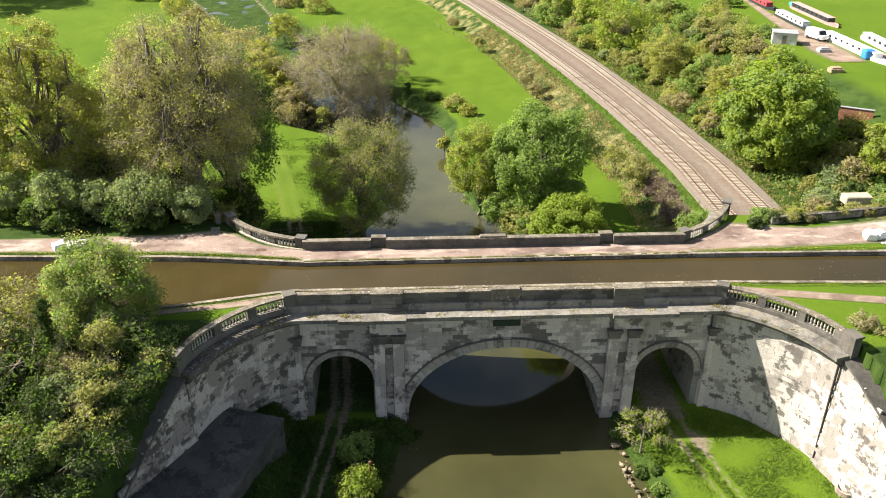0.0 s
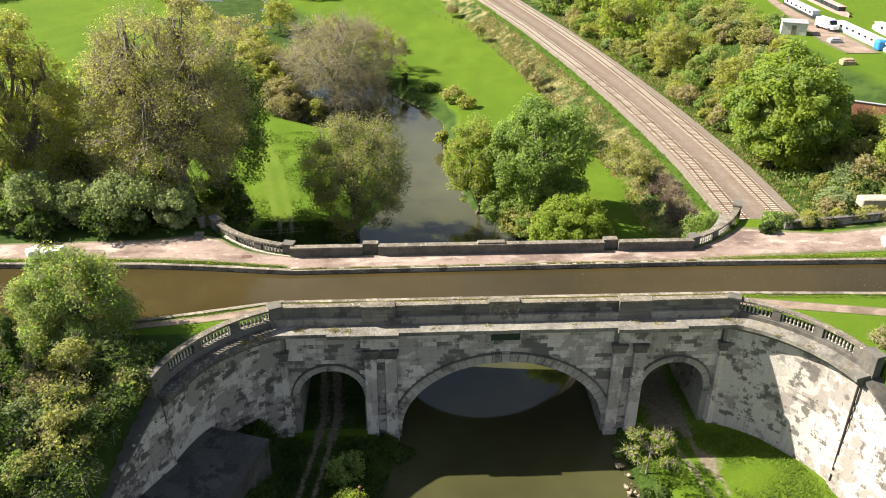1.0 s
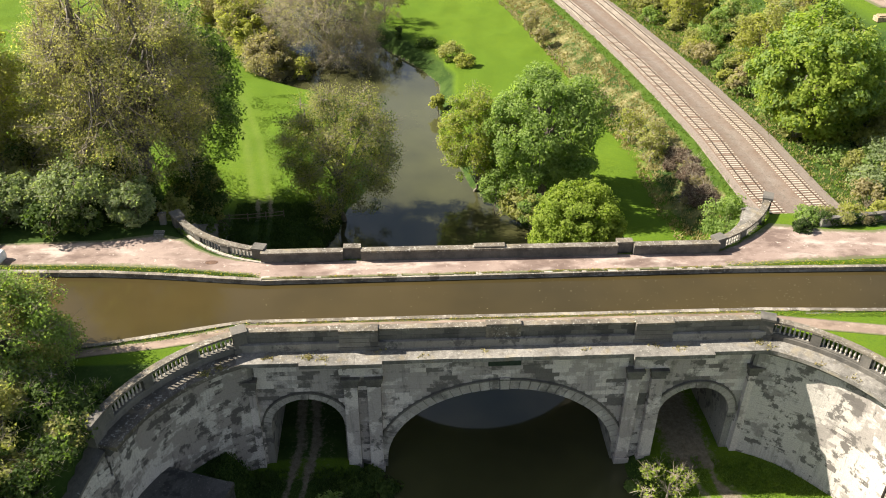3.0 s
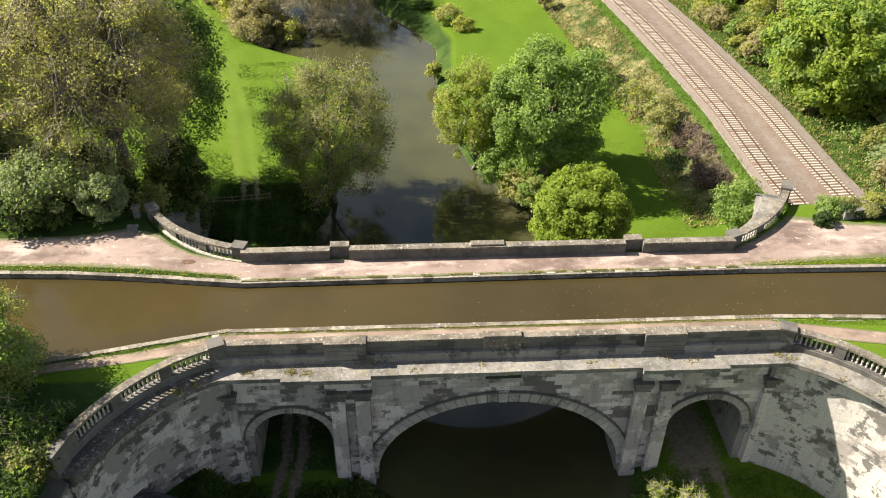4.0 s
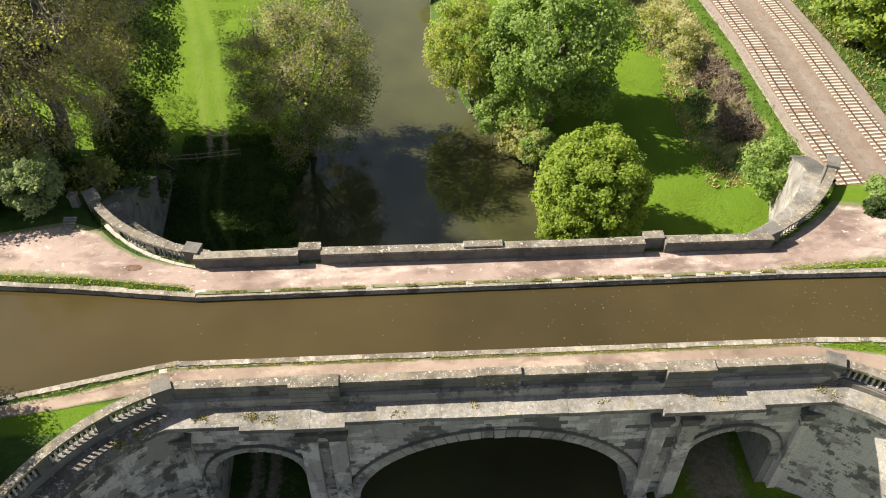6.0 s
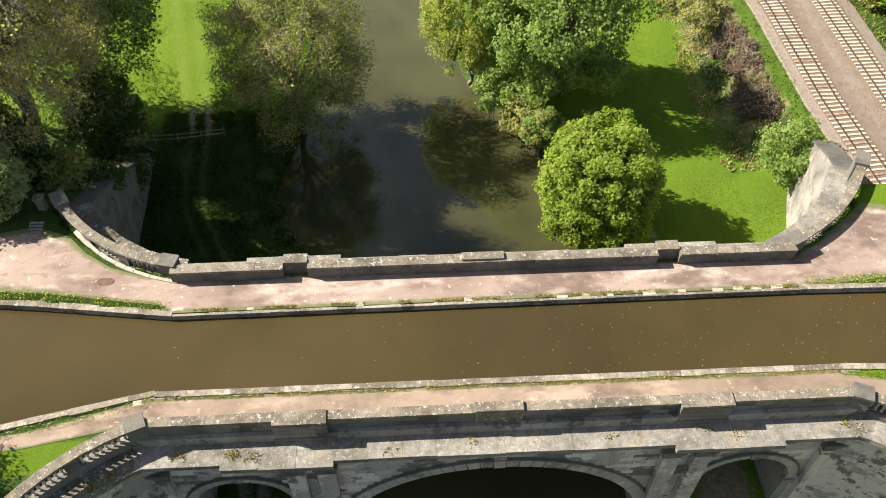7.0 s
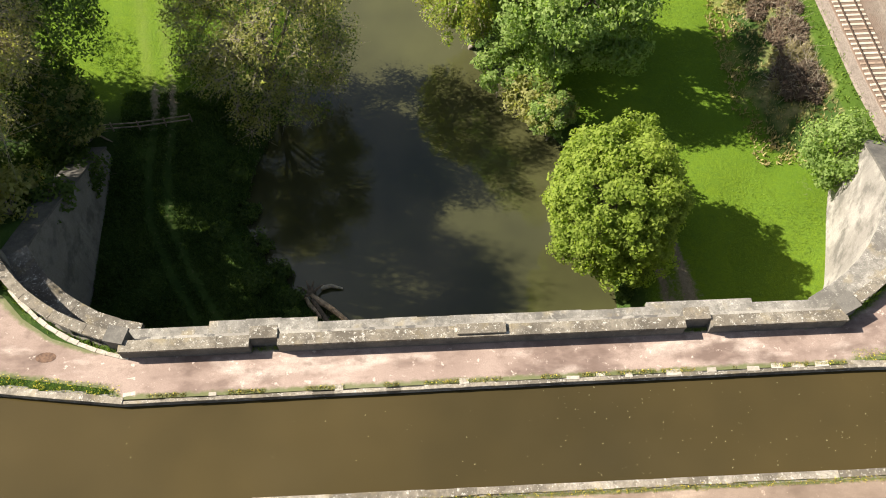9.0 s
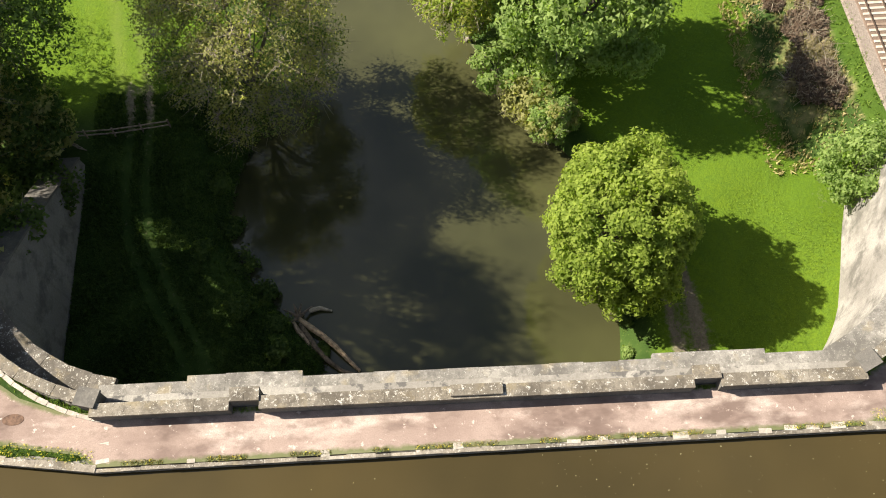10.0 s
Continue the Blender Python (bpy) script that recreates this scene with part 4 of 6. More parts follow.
def tree(x, y, top, rx, rz, leaf, label, name="tree", size=0.3, clumps=70, leaves=90, rc=0.26, bare=0, trunk=0.3, low=0.35, group="", ry=None, ivy=0, z=None, lean=(0, 0), second=None):
    """A tree with trunk, limbs and a crown of leaf clumps; top is the height of its top over the plan's zero."""
    SEED[0] += 1
    rs = np.random.RandomState(SEED[0])
    ry = ry or rx
    gz = ground_z(x, y) if z is None else z
    thing = root(name, (x, y, gz), label, "shrub" if name in ("bush", "shrub") else "tree", group)
    h = top - gz
    cz = h - rz
    mid_c = np.array([lean[0], lean[1], cz])
    d = rs.normal(size=(clumps * 3, 3))
    d /= np.linalg.norm(d, axis=1, keepdims=True)
    d = d[d[:, 2] > -0.75][:clumps]
    wob = np.array([0.72 + 0.55 * (0.5 + 0.5 * noise.noise(Vector(q * 1.6 + SEED[0]))) for q in d])
    f = rs.uniform(0.35, 1.0, len(d)) ** 0.45 * wob * (1 - rc * 0.55)
    cen = mid_c + d * f[:, None] * np.array([rx, ry, rz])
    cen = cen[cen[:, 2] > 0.25]
    rad = rc * min(rx, ry) * rs.uniform(0.65, 1.35, len(cen))
    # wood
    fork = max(h * low, 0.4)
    bend = np.array([rs.uniform(-0.04, 0.04) * h, rs.uniform(-0.04, 0.04) * h, 0])
    spine = [np.array([0, 0, -0.3]), bend * 0.3 + (0, 0, fork * 0.5), bend + (0, 0, fork), mid_c * 0.8 + bend * 0.5 + (0, 0, rz * 0.1), mid_c + (0, 0, rz * 0.75)]
    spine[3][2] = max(spine[3][2], fork * 1.1)
    v1, f1 = tubes([spine], [[trunk * 1.35, trunk, trunk * 0.8, trunk * 0.42, trunk * 0.08]], 8)
    k = len(cen)
    q = rs.uniform(0.0, 1.0, (k, 1))
    start = spine[2] * (1 - q) + spine[3] * q
    boughs = None
    if trunk >= 0.25:
        m = 8
        az = np.arange(m) * 2.4 + rs.uniform(0, 6)
        el = np.linspace(0.15, 1.25, m)
        tip = mid_c + np.stack([np.cos(az) * np.cos(el) * rx, np.sin(az) * np.cos(el) * ry, (np.sin(el) * 1.1 - 0.25) * rz], 1) * 0.78
        foot = spine[2] + (spine[3] - spine[2]) * np.linspace(0, 0.85, m)[:, None]
        s5 = np.linspace(0, 1, 7)[None, :, None]
        curve = foot[:, None] * (1 - s5) + tip[:, None] * s5 + np.array([0, 0, 0.16 * rz]) * np.sin(s5 * math.pi) + rs.normal(size=(m, 7, 3)) * 0.03 * rx * np.sin(s5 * math.pi)
        boughs = tubes(curve, trunk * rs.uniform(0.38, 0.6, (m, 1)) * np.linspace(1, 0.16, 7), 6)
        joint = curve[:, 2:].reshape(-1, 3)
        joint = joint[np.argmin(np.linalg.norm(joint[None] - (cen * 0.8 + mid_c * 0.2)[:, None], axis=2), 1)]
        start = np.where(rs.uniform(size=(k, 1)) < 0.85, joint, start)
    m1 = start * 0.65 + cen * 0.35 + np.array([0, 0, 0.10 * h]) * rs.uniform(0.2, 1, (k, 1))
    m2 = start * 0.25 + cen * 0.75 + rs.normal(size=(k, 3)) * 0.04 * rx
    v2, f2 = tubes(np.stack([start, m1, m2, cen], 1), trunk * rs.uniform(0.10, 0.30, (k, 1)) ** 1.3 * np.array([1, 0.7, 0.4, 0.12]), 5 if trunk >= 0.2 else 3)
    if boughs:
        f2 = np.concatenate([f2, boughs[1] + len(v2)])
        v2 = np.concatenate([v2, boughs[0]])
    ob = new("trunk", quads("trunk", np.concatenate([v1, v2]), np.concatenate([f1, f2 + len(v1)]), M_BARK, True))
    ob.parent = thing
    if bare:
        c = np.repeat(cen, bare, 0)
        r = np.repeat(rad, bare)[:, None]
        dd = rs.normal(size=c.shape) + (c - mid_c) / (np.linalg.norm(c - mid_c, axis=1, keepdims=True) + 0.01) * 1.1
        dd /= np.linalg.norm(dd, axis=1, keepdims=True)
        e = c + dd * r * rs.uniform(0.7, 1.5, r.shape)
        w, wf = tubes(np.stack([c - dd * r * 0.4, e], 1), np.ones((len(c), 1)) * np.array([0.022, 0.006]), 3)
        ob = tagged(new("twig_mass", quads("twig_mass", w, wf, M_TWIG)), kind="stuff")
        ob.parent = thing
    crown = new("crown", leaf_mesh("crown", cen, rad, leaves, size, rs, M_LEAF[leaf], mid_c))
    crown.parent = thing
    if second:
        kind, share = second
        pick = rs.uniform(size=len(cen)) < share
        ob = new("crown", leaf_mesh("crown_second", cen[pick] + rs.normal(size=(pick.sum(), 3)) * 0.3, rad[pick], leaves, size, rs, M_LEAF[kind], mid_c))
        ob.parent = thing
    if ivy:
        hs = np.linspace(0.4, ivy, int(ivy * 3))
        cc = np.stack([rs.normal(size=len(hs)) * 0.12, rs.normal(size=len(hs)) * 0.12, hs], 1)
        ob = new("ivy", leaf_mesh("ivy", cc, np.full(len(hs), trunk + 0.35), 60, 0.18, rs, M_LEAF["ivy"], cc.mean(0)))
        ob.parent = thing
    return thing


# big trees
tree(-36.5, 97.0, 5.5, 5.5, 5.5, "olive", "tall dull green tree behind the towpath shrubs", size=0.18, clumps=150, leaves=110, rc=0.22, bare=5, trunk=0.4, low=0.2, second=("dark", 0.4))
tree(20.9, 115.2, 6.6, 8.6, 9.9, "bright", "tall full green horse chestnut in fresh leaf by the river", ry=7.7, size=0.19, clumps=200, leaves=260, rc=0.19, trunk=0.45, low=0.2)
tree(21.6, 95.9, -0.4, 5.6, 6.3, "yellow", "rounded yellow-green young sycamore on the lawn by the aqueduct", ry=6.2, size=0.165, clumps=420, leaves=140, rc=0.14, trunk=0.2, low=0.1)
tree(12.4, 119.6, 2.4, 5.2, 7.7, "yellow", "pale yellow-green willow leaning over the river", size=0.15, clumps=170, leaves=95, rc=0.2, bare=7, trunk=0.22, low=0.05, second=("ochre", 0.5))
tree(18.6, 107.9, -8.0, 2.1, 2.4, "bright", "small green sallow bush on the river bank", size=0.15, clumps=70, leaves=95, rc=0.24, bare=5, trunk=0.12, low=0.05, second=("olive", 0.5))
tree(-5.3, 112.4, 5.8, 8.2, 9.6, "olive", "thin-leaved alder with fine dark twigs on the river bank", size=0.11, clumps=260, leaves=130, rc=0.18, bare=10, trunk=0.34, low=0.1, second=("dark", 0.35))
tree(-26.2, 100.6, 21.6, 10.4, 12.4, "tan", "huge spreading tree with sparse brownish spring leaves", ry=11.4, size=0.115, clumps=560, leaves=84, rc=0.15, bare=9, trunk=0.75, low=0.3, second=("olive", 0.35))
tree(-43.5, 99.0, 20.8, 8.8, 12.0, "ochre", "tall tree in young yellowish leaf", ry=7.0, size=0.13, clumps=380, leaves=125, rc=0.16, bare=5, trunk=0.6, low=0.25, second=("tan", 0.5))
tree(-60.0, 107.0, 13.0, 8.0, 9.0, "olive", "tall tree in young yellowish leaf", size=0.2, clumps=110, leaves=45, rc=0.2, bare=4, trunk=0.5, low=0.25, second=("ochre", 0.5))
tree(-24.8, 112.4, 16.0, 9.2, 11.4, "dark", "broad dark green tree in leaf beside the large bare tree", size=0.17, clumps=290, leaves=120, rc=0.18, bare=3, trunk=0.4, low=0.2, second=("bright", 0.4))
# added tree, hidden behind the large crowns; there to cast shade on river and bank
tree(-36.5, 112.5, 13.5, 8.6, 9.5, "olive", "added dull green tree hidden behind the bank trees to shade the river", size=0.2, clumps=140, leaves=90, rc=0.2, bare=4, trunk=0.4, low=0.2, second=("dark", 0.5))
tree(-22.6, 107.2, -1.6, 4.2, 5.4, "dark", "low green tree in leaf on the slope beside the track", size=0.17, clumps=110, leaves=100, rc=0.24, trunk=0.24, low=0.1, second=("olive", 0.5))
tree(60.8, 126.0, 9.4, 9.6, 9.8, "yellow", "large round maple in bright green leaf beside the railway", size=0.3, clumps=210, leaves=140, rc=0.18, trunk=0.5, low=0.15, second=("bright", 0.5))
tree(-27.0, 67.3, 9.2, 5.4, 6.2, "bright", "leafy young tree growing on the bank beside the canal", size=0.115, clumps=220, leaves=150, rc=0.2, bare=6, trunk=0.2, low=0.2, second=("olive", 0.45))
tree(-12.0, 176.0, 2.6, 12.8, 9.0, "tan", "wide bare-twigged willow leaning over the river", size=0.13, clumps=360, leaves=44, rc=0.17, bare=20, trunk=0.55, low=0.15)
tree(-7.0, 168.5, -6.0, 6.5, 4.6, "brown", "low bare-twigged willow drooping over the water", name="bush", size=0.13, clumps=130, leaves=26, rc=0.2, bare=26, trunk=0.2, low=0.1, group="riverside willows")
tree(-0.5, 188.0, -2.4, 4.6, 5.6, "ochre", "thin upright willow just coming into leaf", size=0.13, clumps=90, leaves=26, rc=0.22, bare=16, trunk=0.16, low=0.1)
tree(-27.5, 177.0, -1.6, 5.6, 5.6, "ochre", "round willow with yellowish new leaves by the river", size=0.24, clumps=120, leaves=60, rc=0.2, bare=8, trunk=0.35, low=0.1, second=("brown", 0.4))
tree(-22.0, 165.5, -7.2, 4.6, 3.2, "brown", "low brown thicket of willow on the bank", name="bush", size=0.18, clumps=80, leaves=50, rc=0.22, bare=10, trunk=0.15, low=0.1, group="riverside willows")
for i, (x, y, tp, r, k) in enumerate([(-34, 187, -2.6, 5.5, "brown"), (-36, 205, -3, 7, "brown"), (2.5, 178.5, -9.6, 1.8, "dark"), (-24.5, 171, -4.6, 3.6, "ochre"), (-30, 181.5, -2.8, 4.2, "brown"), (-21, 166.5, -6.2, 3.2, "brown"), (-31, 194, -4, 4.5, "ochre"), (-19, 163.5, -8.6, 2.5, "brown"), (-47, 219, -5, 6, "olive"), (-30, 230, -5, 5, "ochre"), (-56, 238, -5, 6, "brown"), (-24, 262, -6, 5, "olive"), (-66, 262, -6, 6, "ochre"), (-34, 272, -6, 5, "brown"), (-4, 206, -6, 4.5, "ochre"),
                                      (-82, 285, -5, 7, "olive"), (-16, 222, -7, 4, "olive")]):
    tree(x, y, tp, r, 4.6, k, "brownish riverside willow bush just coming into leaf", name="bush", size=0.28, clumps=55, leaves=55, rc=0.26, bare=5, trunk=0.15, low=0.1, group="riverside willows")
for x, y, tp, r, k in [(12.0, 166, -8.6, 2.8, "olive"), (14.0, 163, -9.5, 2.4, "ochre"), (7.5, 173, -10.2, 2.2, "dark"), (8.5, 146, -10.6, 1.4, "ochre"), (17.0, 110.5, -8.5, 2.4, "olive"), (14.5, 113.0, -7.6, 2.6, "bright")]:
    tree(x, y, tp, r, min(2.6, (tp + 13) * 0.55), k, "small leafy bush at the water's edge", name="bush", size=0.2, clumps=34, leaves=60, rc=0.3, bare=2, trunk=0.08, low=0.1, group="water's edge bushes")

# lone trees and their shade far off in the meadow
for x, y, tp, r, rz in [(-133, 283, 19, 11, 12), (-144, 293, 20, 11, 12), (-140, 270, 15, 10, 11), (-12, 292, -2, 7, 6), (22, 275, -4, 5, 5)]:
    tree(x, y, tp, r, rz, "olive", "distant meadow tree in young leaf", size=0.45, clumps=90, leaves=60, rc=0.24, trunk=0.35, low=0.25, group="distant trees")

# grey-green shrubs beside the far towpath
for x, y, tp, r in [(-39.0, 90.4, 6.6, 3.4), (-28.6, 89.4, 6.3, 3.9), (-23.4, 88.9, 5.0, 2.5), (-45.5, 91.5, 5.8, 3.2), (-34.0, 90.4, 5.2, 2.8)]:
    tree(x, y, tp, r, 2.7, "grey", "rounded grey-green willow shrub beside the towpath", name="shrub", size=0.15, clumps=60, leaves=110, rc=0.27, bare=3, trunk=0.12, low=0.12, z=-0.2, group="towpath shrubs")
rs = random.Random(21)


def thicket(name, spots, label, size=0.2, clumps=22, leaves=70, twig=2):
    """A tangle of many bushes that cannot be told apart: one mesh of leaves for each colour, all under one thing."""
    rn = np.random.RandomState(len(spots))
    thing = tagged(root(name, (spots[0][0], spots[0][1], ground_z(spots[0][0], spots[0][1])), label, "undergrowth"), kind="stuff")
    base = np.array(thing.location)
    groups, wood = {}, []
    for x, y, r, h, kind in spots:
        d = rn.normal(size=(clumps, 3))
        d /= np.linalg.norm(d, axis=1, keepdims=True)
        d[:, 2] = np.abs(d[:, 2]) * 1.2 - 0.2
        c = np.array([x, y, ground_z(x, y) + h * 0.35]) + d * np.array([r, r, h * 0.55]) * rn.uniform(0.45, 0.85, (clumps, 1))
        groups.setdefault(kind, []).append((c, np.full(clumps, r * 0.33) * rn.uniform(0.7, 1.3, clumps)))
        foot = np.array([x, y, ground_z(x, y) - 0.2])
        for _ in range(twig):
            wood.append(np.stack([np.repeat(foot[None], clumps, 0), (foot + c) / 2 + rn.normal(size=c.shape) * 0.2, c + rn.normal(size=c.shape) * 0.5], 1))
    for kind, rows in groups.items():
        c, r = np.concatenate([q[0] for q in rows]), np.concatenate([q[1] for q in rows])
        me = leaf_mesh("foliage", c, r, leaves, size, rn, M_LEAF[kind], c - np.array([0, 0, 1.0]))
        tagged(under(thing, new("foliage", me)), kind="stuff")
    P = np.concatenate(wood)
    v, f = tubes(P, np.ones((len(P), 1)) * np.array([0.05, 0.03, 0.01]), 3)
    tagged(under(thing, new("stems", quads("stems", v, f, M_TWIG))), kind="stuff")
    return thing


spots = []
for i in range(90):
    x, y = rs.uniform(-66, -20.5), rs.uniform(86.8, 108)
    if not (x > -24 and y < 91):
        spots.append((x, y, rs.uniform(1.5, 3.0), rs.uniform(1.8, 4.6), rs.choice(["dark", "bright", "olive", "dark", "dark"])))
thicket("bank_thicket", spots, "dense green undergrowth on the canal bank", 0.208, 20, 50, 1)
tree(-27.8, 96.0, 4.0, 5.0, 5.2, "dark", "dense dark green tree on the bank behind the wing wall", size=0.2, clumps=110, leaves=110, rc=0.24, trunk=0.25, low=0.15)
# undergrowth on the bank below the near wing
def bank_bush(x, y, r, h):
    tree(x, y, ground_z(x, y) + h, r, min(h * 0.56, 2.8), rs.choice(["dark", "bright", "dark", "grey", "brown", "bright", "dark", "olive"]), "tangled green bank bush with brown twigs", name="bush", size=0.15, clumps=28, leaves=66, rc=0.34, bare=5, trunk=0.07, low=0.1, group="near bank undergrowth")


for i in range(150):
    x, y = rs.uniform(-52, -19.5), rs.uniform(36, 68.5)
    edge = CX - float(wing_u(y, -1)) - 1.6
    x = min(x, edge - rs.uniform(0.3, 2.5)) if x > edge - 1.6 else x
    nk = np.interp(x, [p[0] for p in NEAR_KERB], [p[1] for p in NEAR_KERB])
    if y > nk - 3.6 or (x > -24.5 and y > 63):
        continue
    bank_bush(x, y, rs.uniform(1.6, 3.6), rs.uniform(1.8, 5.0))
for i in range(40):
    y = 38 + 25.5 * i / 39 + rs.uniform(-0.4, 0.4)
    bank_bush(CX - float(wing_u(y, -1)) - rs.uniform(0.9, 1.9), y, rs.uniform(1.1, 1.9), rs.uniform(1.3, 2.6))
tree(-29.5, 61.0, 4.4, 2.6, 6.0, "olive", "thin bare tree with an ivy-clad trunk on the bank", size=0.13, clumps=46, leaves=22, rc=0.3, bare=14, trunk=0.22, low=0.35, ivy=6.5)
tree(-35.5, 66.5, 6.6, 4.6, 4.8, "olive", "thin-leaved tree on the canal bank", size=0.16, clumps=80, leaves=50, rc=0.25, bare=9, trunk=0.2, low=0.2)
tree(-24.5, 55.0, -3.5, 4.2, 3.6, "yellow", "bright yellow-green bush on the bank above the wall", name="bush", size=0.18, clumps=70, leaves=90, rc=0.26, bare=2, trunk=0.12, low=0.12, group="near bank undergrowth")
tree(-40.0, 58.0, 4.2, 5.0, 4.6, "olive", "thin-leaved tree on the canal bank", size=0.17, clumps=80, leaves=60, rc=0.25, bare=8, trunk=0.2, low=0.2)

# lineside bushes
tree(41.0, 101.2, -5.2, 3.3, 3.4, "bright", "clipped-looking round green bush by the retaining wall", name="bush", size=0.16, clumps=60, leaves=110, rc=0.3, trunk=0.1, low=0.1)
for x, y, tp, r, k in [(37.5, 123.0, -7.0, 2.2, "olive"), (38.5, 126.0, -6.6, 2.2, "olive"), (36.2, 130.0, -6.2, 2.6, "ochre"), (29.5, 172, -8.2, 1.6, "brown"), (28.2, 177.5, -5.9, 1.7, "brown"), (21, 212, -8.0, 2.0, "olive"),
                       (32.5, 150, -9.0, 1.4, "olive"), (16, 238, -8.4, 2, "brown"), (34.0, 141, -8.2, 1.8, "brown")]:
    tree(x, y, tp, r, max(0.9, (tp + 11.2) * 0.5), k, "scrubby brown bush along the railway fence", name="bush", size=0.16, clumps=32, leaves=46, rc=0.32, bare=9, trunk=0.08, low=0.1, group="lineside scrub")
HILL = [(55.0, 200, 5.0, 8.2, "yellow", 9.0), (58.4, 175, 2.8, 5.6, "ochre", 7.0), (62.5, 164, 0.2, 4.4, "bright", 5.0), (62.8, 150, 2.6, 5.6, "ochre", 6.0), (75, 190, 3.0, 7.8, "olive", 6.0), (70.0, 118, -1.2, 4.4, "olive", 4.4), (72.0, 112, 3.6, 4.2, "yellow", 5.6), (66, 205, 4, 7, "bright", 7),
        (44, 232, 0, 6, "bright", 7), (52, 222, 1, 6, "yellow", 7), (60, 235, 4, 7, "bright", 8), (74, 225, 4, 7, "olive", 7), (84, 240, 5, 8, "bright", 7), (50, 250, 1, 7, "olive", 7), (68, 258, 4, 8, "bright", 8), (92, 262, 6, 8, "dark", 7), (66, 180, -0.5, 5, "bright", 5), (71, 172, 0.6, 4.6, "dark", 5), (54, 184, -4, 3.6, "olive", 4), (70, 160, 0.5, 4, "olive", 4.4), (57.5, 142, -4.6, 3.0, "brown", 3.0),
        (80, 178, 2.6, 4, "bright", 3.5), (66.0, 108.5, -4.4, 3.2, "dark", 3.4), (77.5, 104, 2.6, 4.6, "yellow", 5), (40, 262, -2, 5, "bright", 5), (71, 186, 3.0, 5.2, "olive", 5.4), (76.5, 199, 4.0, 6.0, "ochre", 6), (82, 211, 4.4, 6.0, "bright", 6.4), (68.5, 176, 1.4, 3.6, "brown", 4.2), (62, 190, 2.0, 5.0, "bright", 5.6)]
for i, (x, y, tp, r, k, rz) in enumerate(HILL):
    tree(x, y, tp, r, rz, k, "leafy hillside tree above the railway in %s spring leaf" % {"bright": "fresh green", "ochre": "yellowish-brown", "dark": "dark green", "olive": "dull green", "yellow": "yellow-green", "brown": "brown"}[k], size=0.208 if y < 200 else 0.32, clumps=95, leaves=68 if y < 200 else 52, rc=0.2, bare=6 if k in ("ochre", "brown", "olive") else 0, trunk=0.24, low=0.12, group="hillside trees", second=("olive", 0.3))
spots = []
for i in range(300):
    y = rs.uniform(98, 290)
    x = np.interp(y, [p[1] for p in TRACK_R], [p[0] for p in TRACK_R]) - 3 + rs.uniform(7.2, 30)
    if (x > 80 + (y - 163) * 0.17 and 140 < y < 216) or (x > 75 and 112 < y < 160):
        continue
    spots.append((float(x), y, rs.uniform(1.6, 3.8), rs.uniform(1.6, 5.0), rs.choice(["bright", "olive", "grey", "ochre", "brown", "bright", "olive"])))
thicket("hillside_thicket", spots, "rough bushes covering the hillside above the railway", 0.208, 18, 60, 1)
# dead brambles between the lawn and the railway, brown willow scrub by the river
spots = []
for i in range(46):
    y = rs.uniform(108.2, 123)
    spots.append((float(np.interp(y, [104, 112, 123], [41.0, 40.5, 40.8])) + rs.uniform(-1.3, 1.6), y, rs.uniform(0.7, 1.3), rs.uniform(0.4, 0.9), rs.choice(["dead", "dead", "dead", "brown"])))
thicket("bramble_patch", spots, "dead brown brambles along the lawn's edge", 0.12, 18, 50, 4)
spots = []
for i in range(70):
    q = rs.uniform(0, 1)
    spots.append((-17 - 20 * q + rs.uniform(-4, 4), 163 + 28 * q + rs.uniform(-4, 5), rs.uniform(1.6, 3.4), rs.uniform(2.5, 6.5), rs.choice(["brown", "brown", "ochre", "brown", "olive"])))
thicket("riverside_thicket", spots, "brown willow scrub just coming into leaf by the river", 0.17, 20, 46, 4)
for x, y, tp, r, k in [(42.5, 87.2, 1.3, 1.5, "bright"), (44.5, 88.0, 0.9, 1.3, "olive"), (47.5, 88.6, 0.7, 1.3, "ochre"), (51, 89.2, 0.6, 1.4, "ochre"), (55, 89.8, 0.7, 1.5, "olive"), (59, 90.6, 0.9, 1.6, "bright"), (63, 91.4, 1.0, 1.6, "olive"), (41.0, 85.3, 1.2, 1.0, "ivy"), (67, 92, 1.2, 1.8, "bright")]:
    tree(x, y, tp, r, 0.9, k, "low bramble scrub behind the boundary wall", name="bush", size=0.13, clumps=26, leaves=80, rc=0.4, bare=5, trunk=0.05, low=0.1, group="boundary brambles", z=-0.2)
for x, y, tp, r, k in [(42.8, 64.0, 1.4, 1.6, "brown"), (44.5, 62.5, 0.9, 1.8, "olive"), (43.5, 60.5, -0.2, 1.7, "olive"), (46.5, 60.0, -0.4, 2.2, "bright"), (48.5, 64.0, 1.2, 1.6, "dark")]:
    tree(x, y, tp, r, 1.2, k, "brown dry scrub on the slope beside the balustrade", name="bush", size=0.12, clumps=30, leaves=60, rc=0.36, bare=8, trunk=0.06, low=0.1, group="slope scrub")
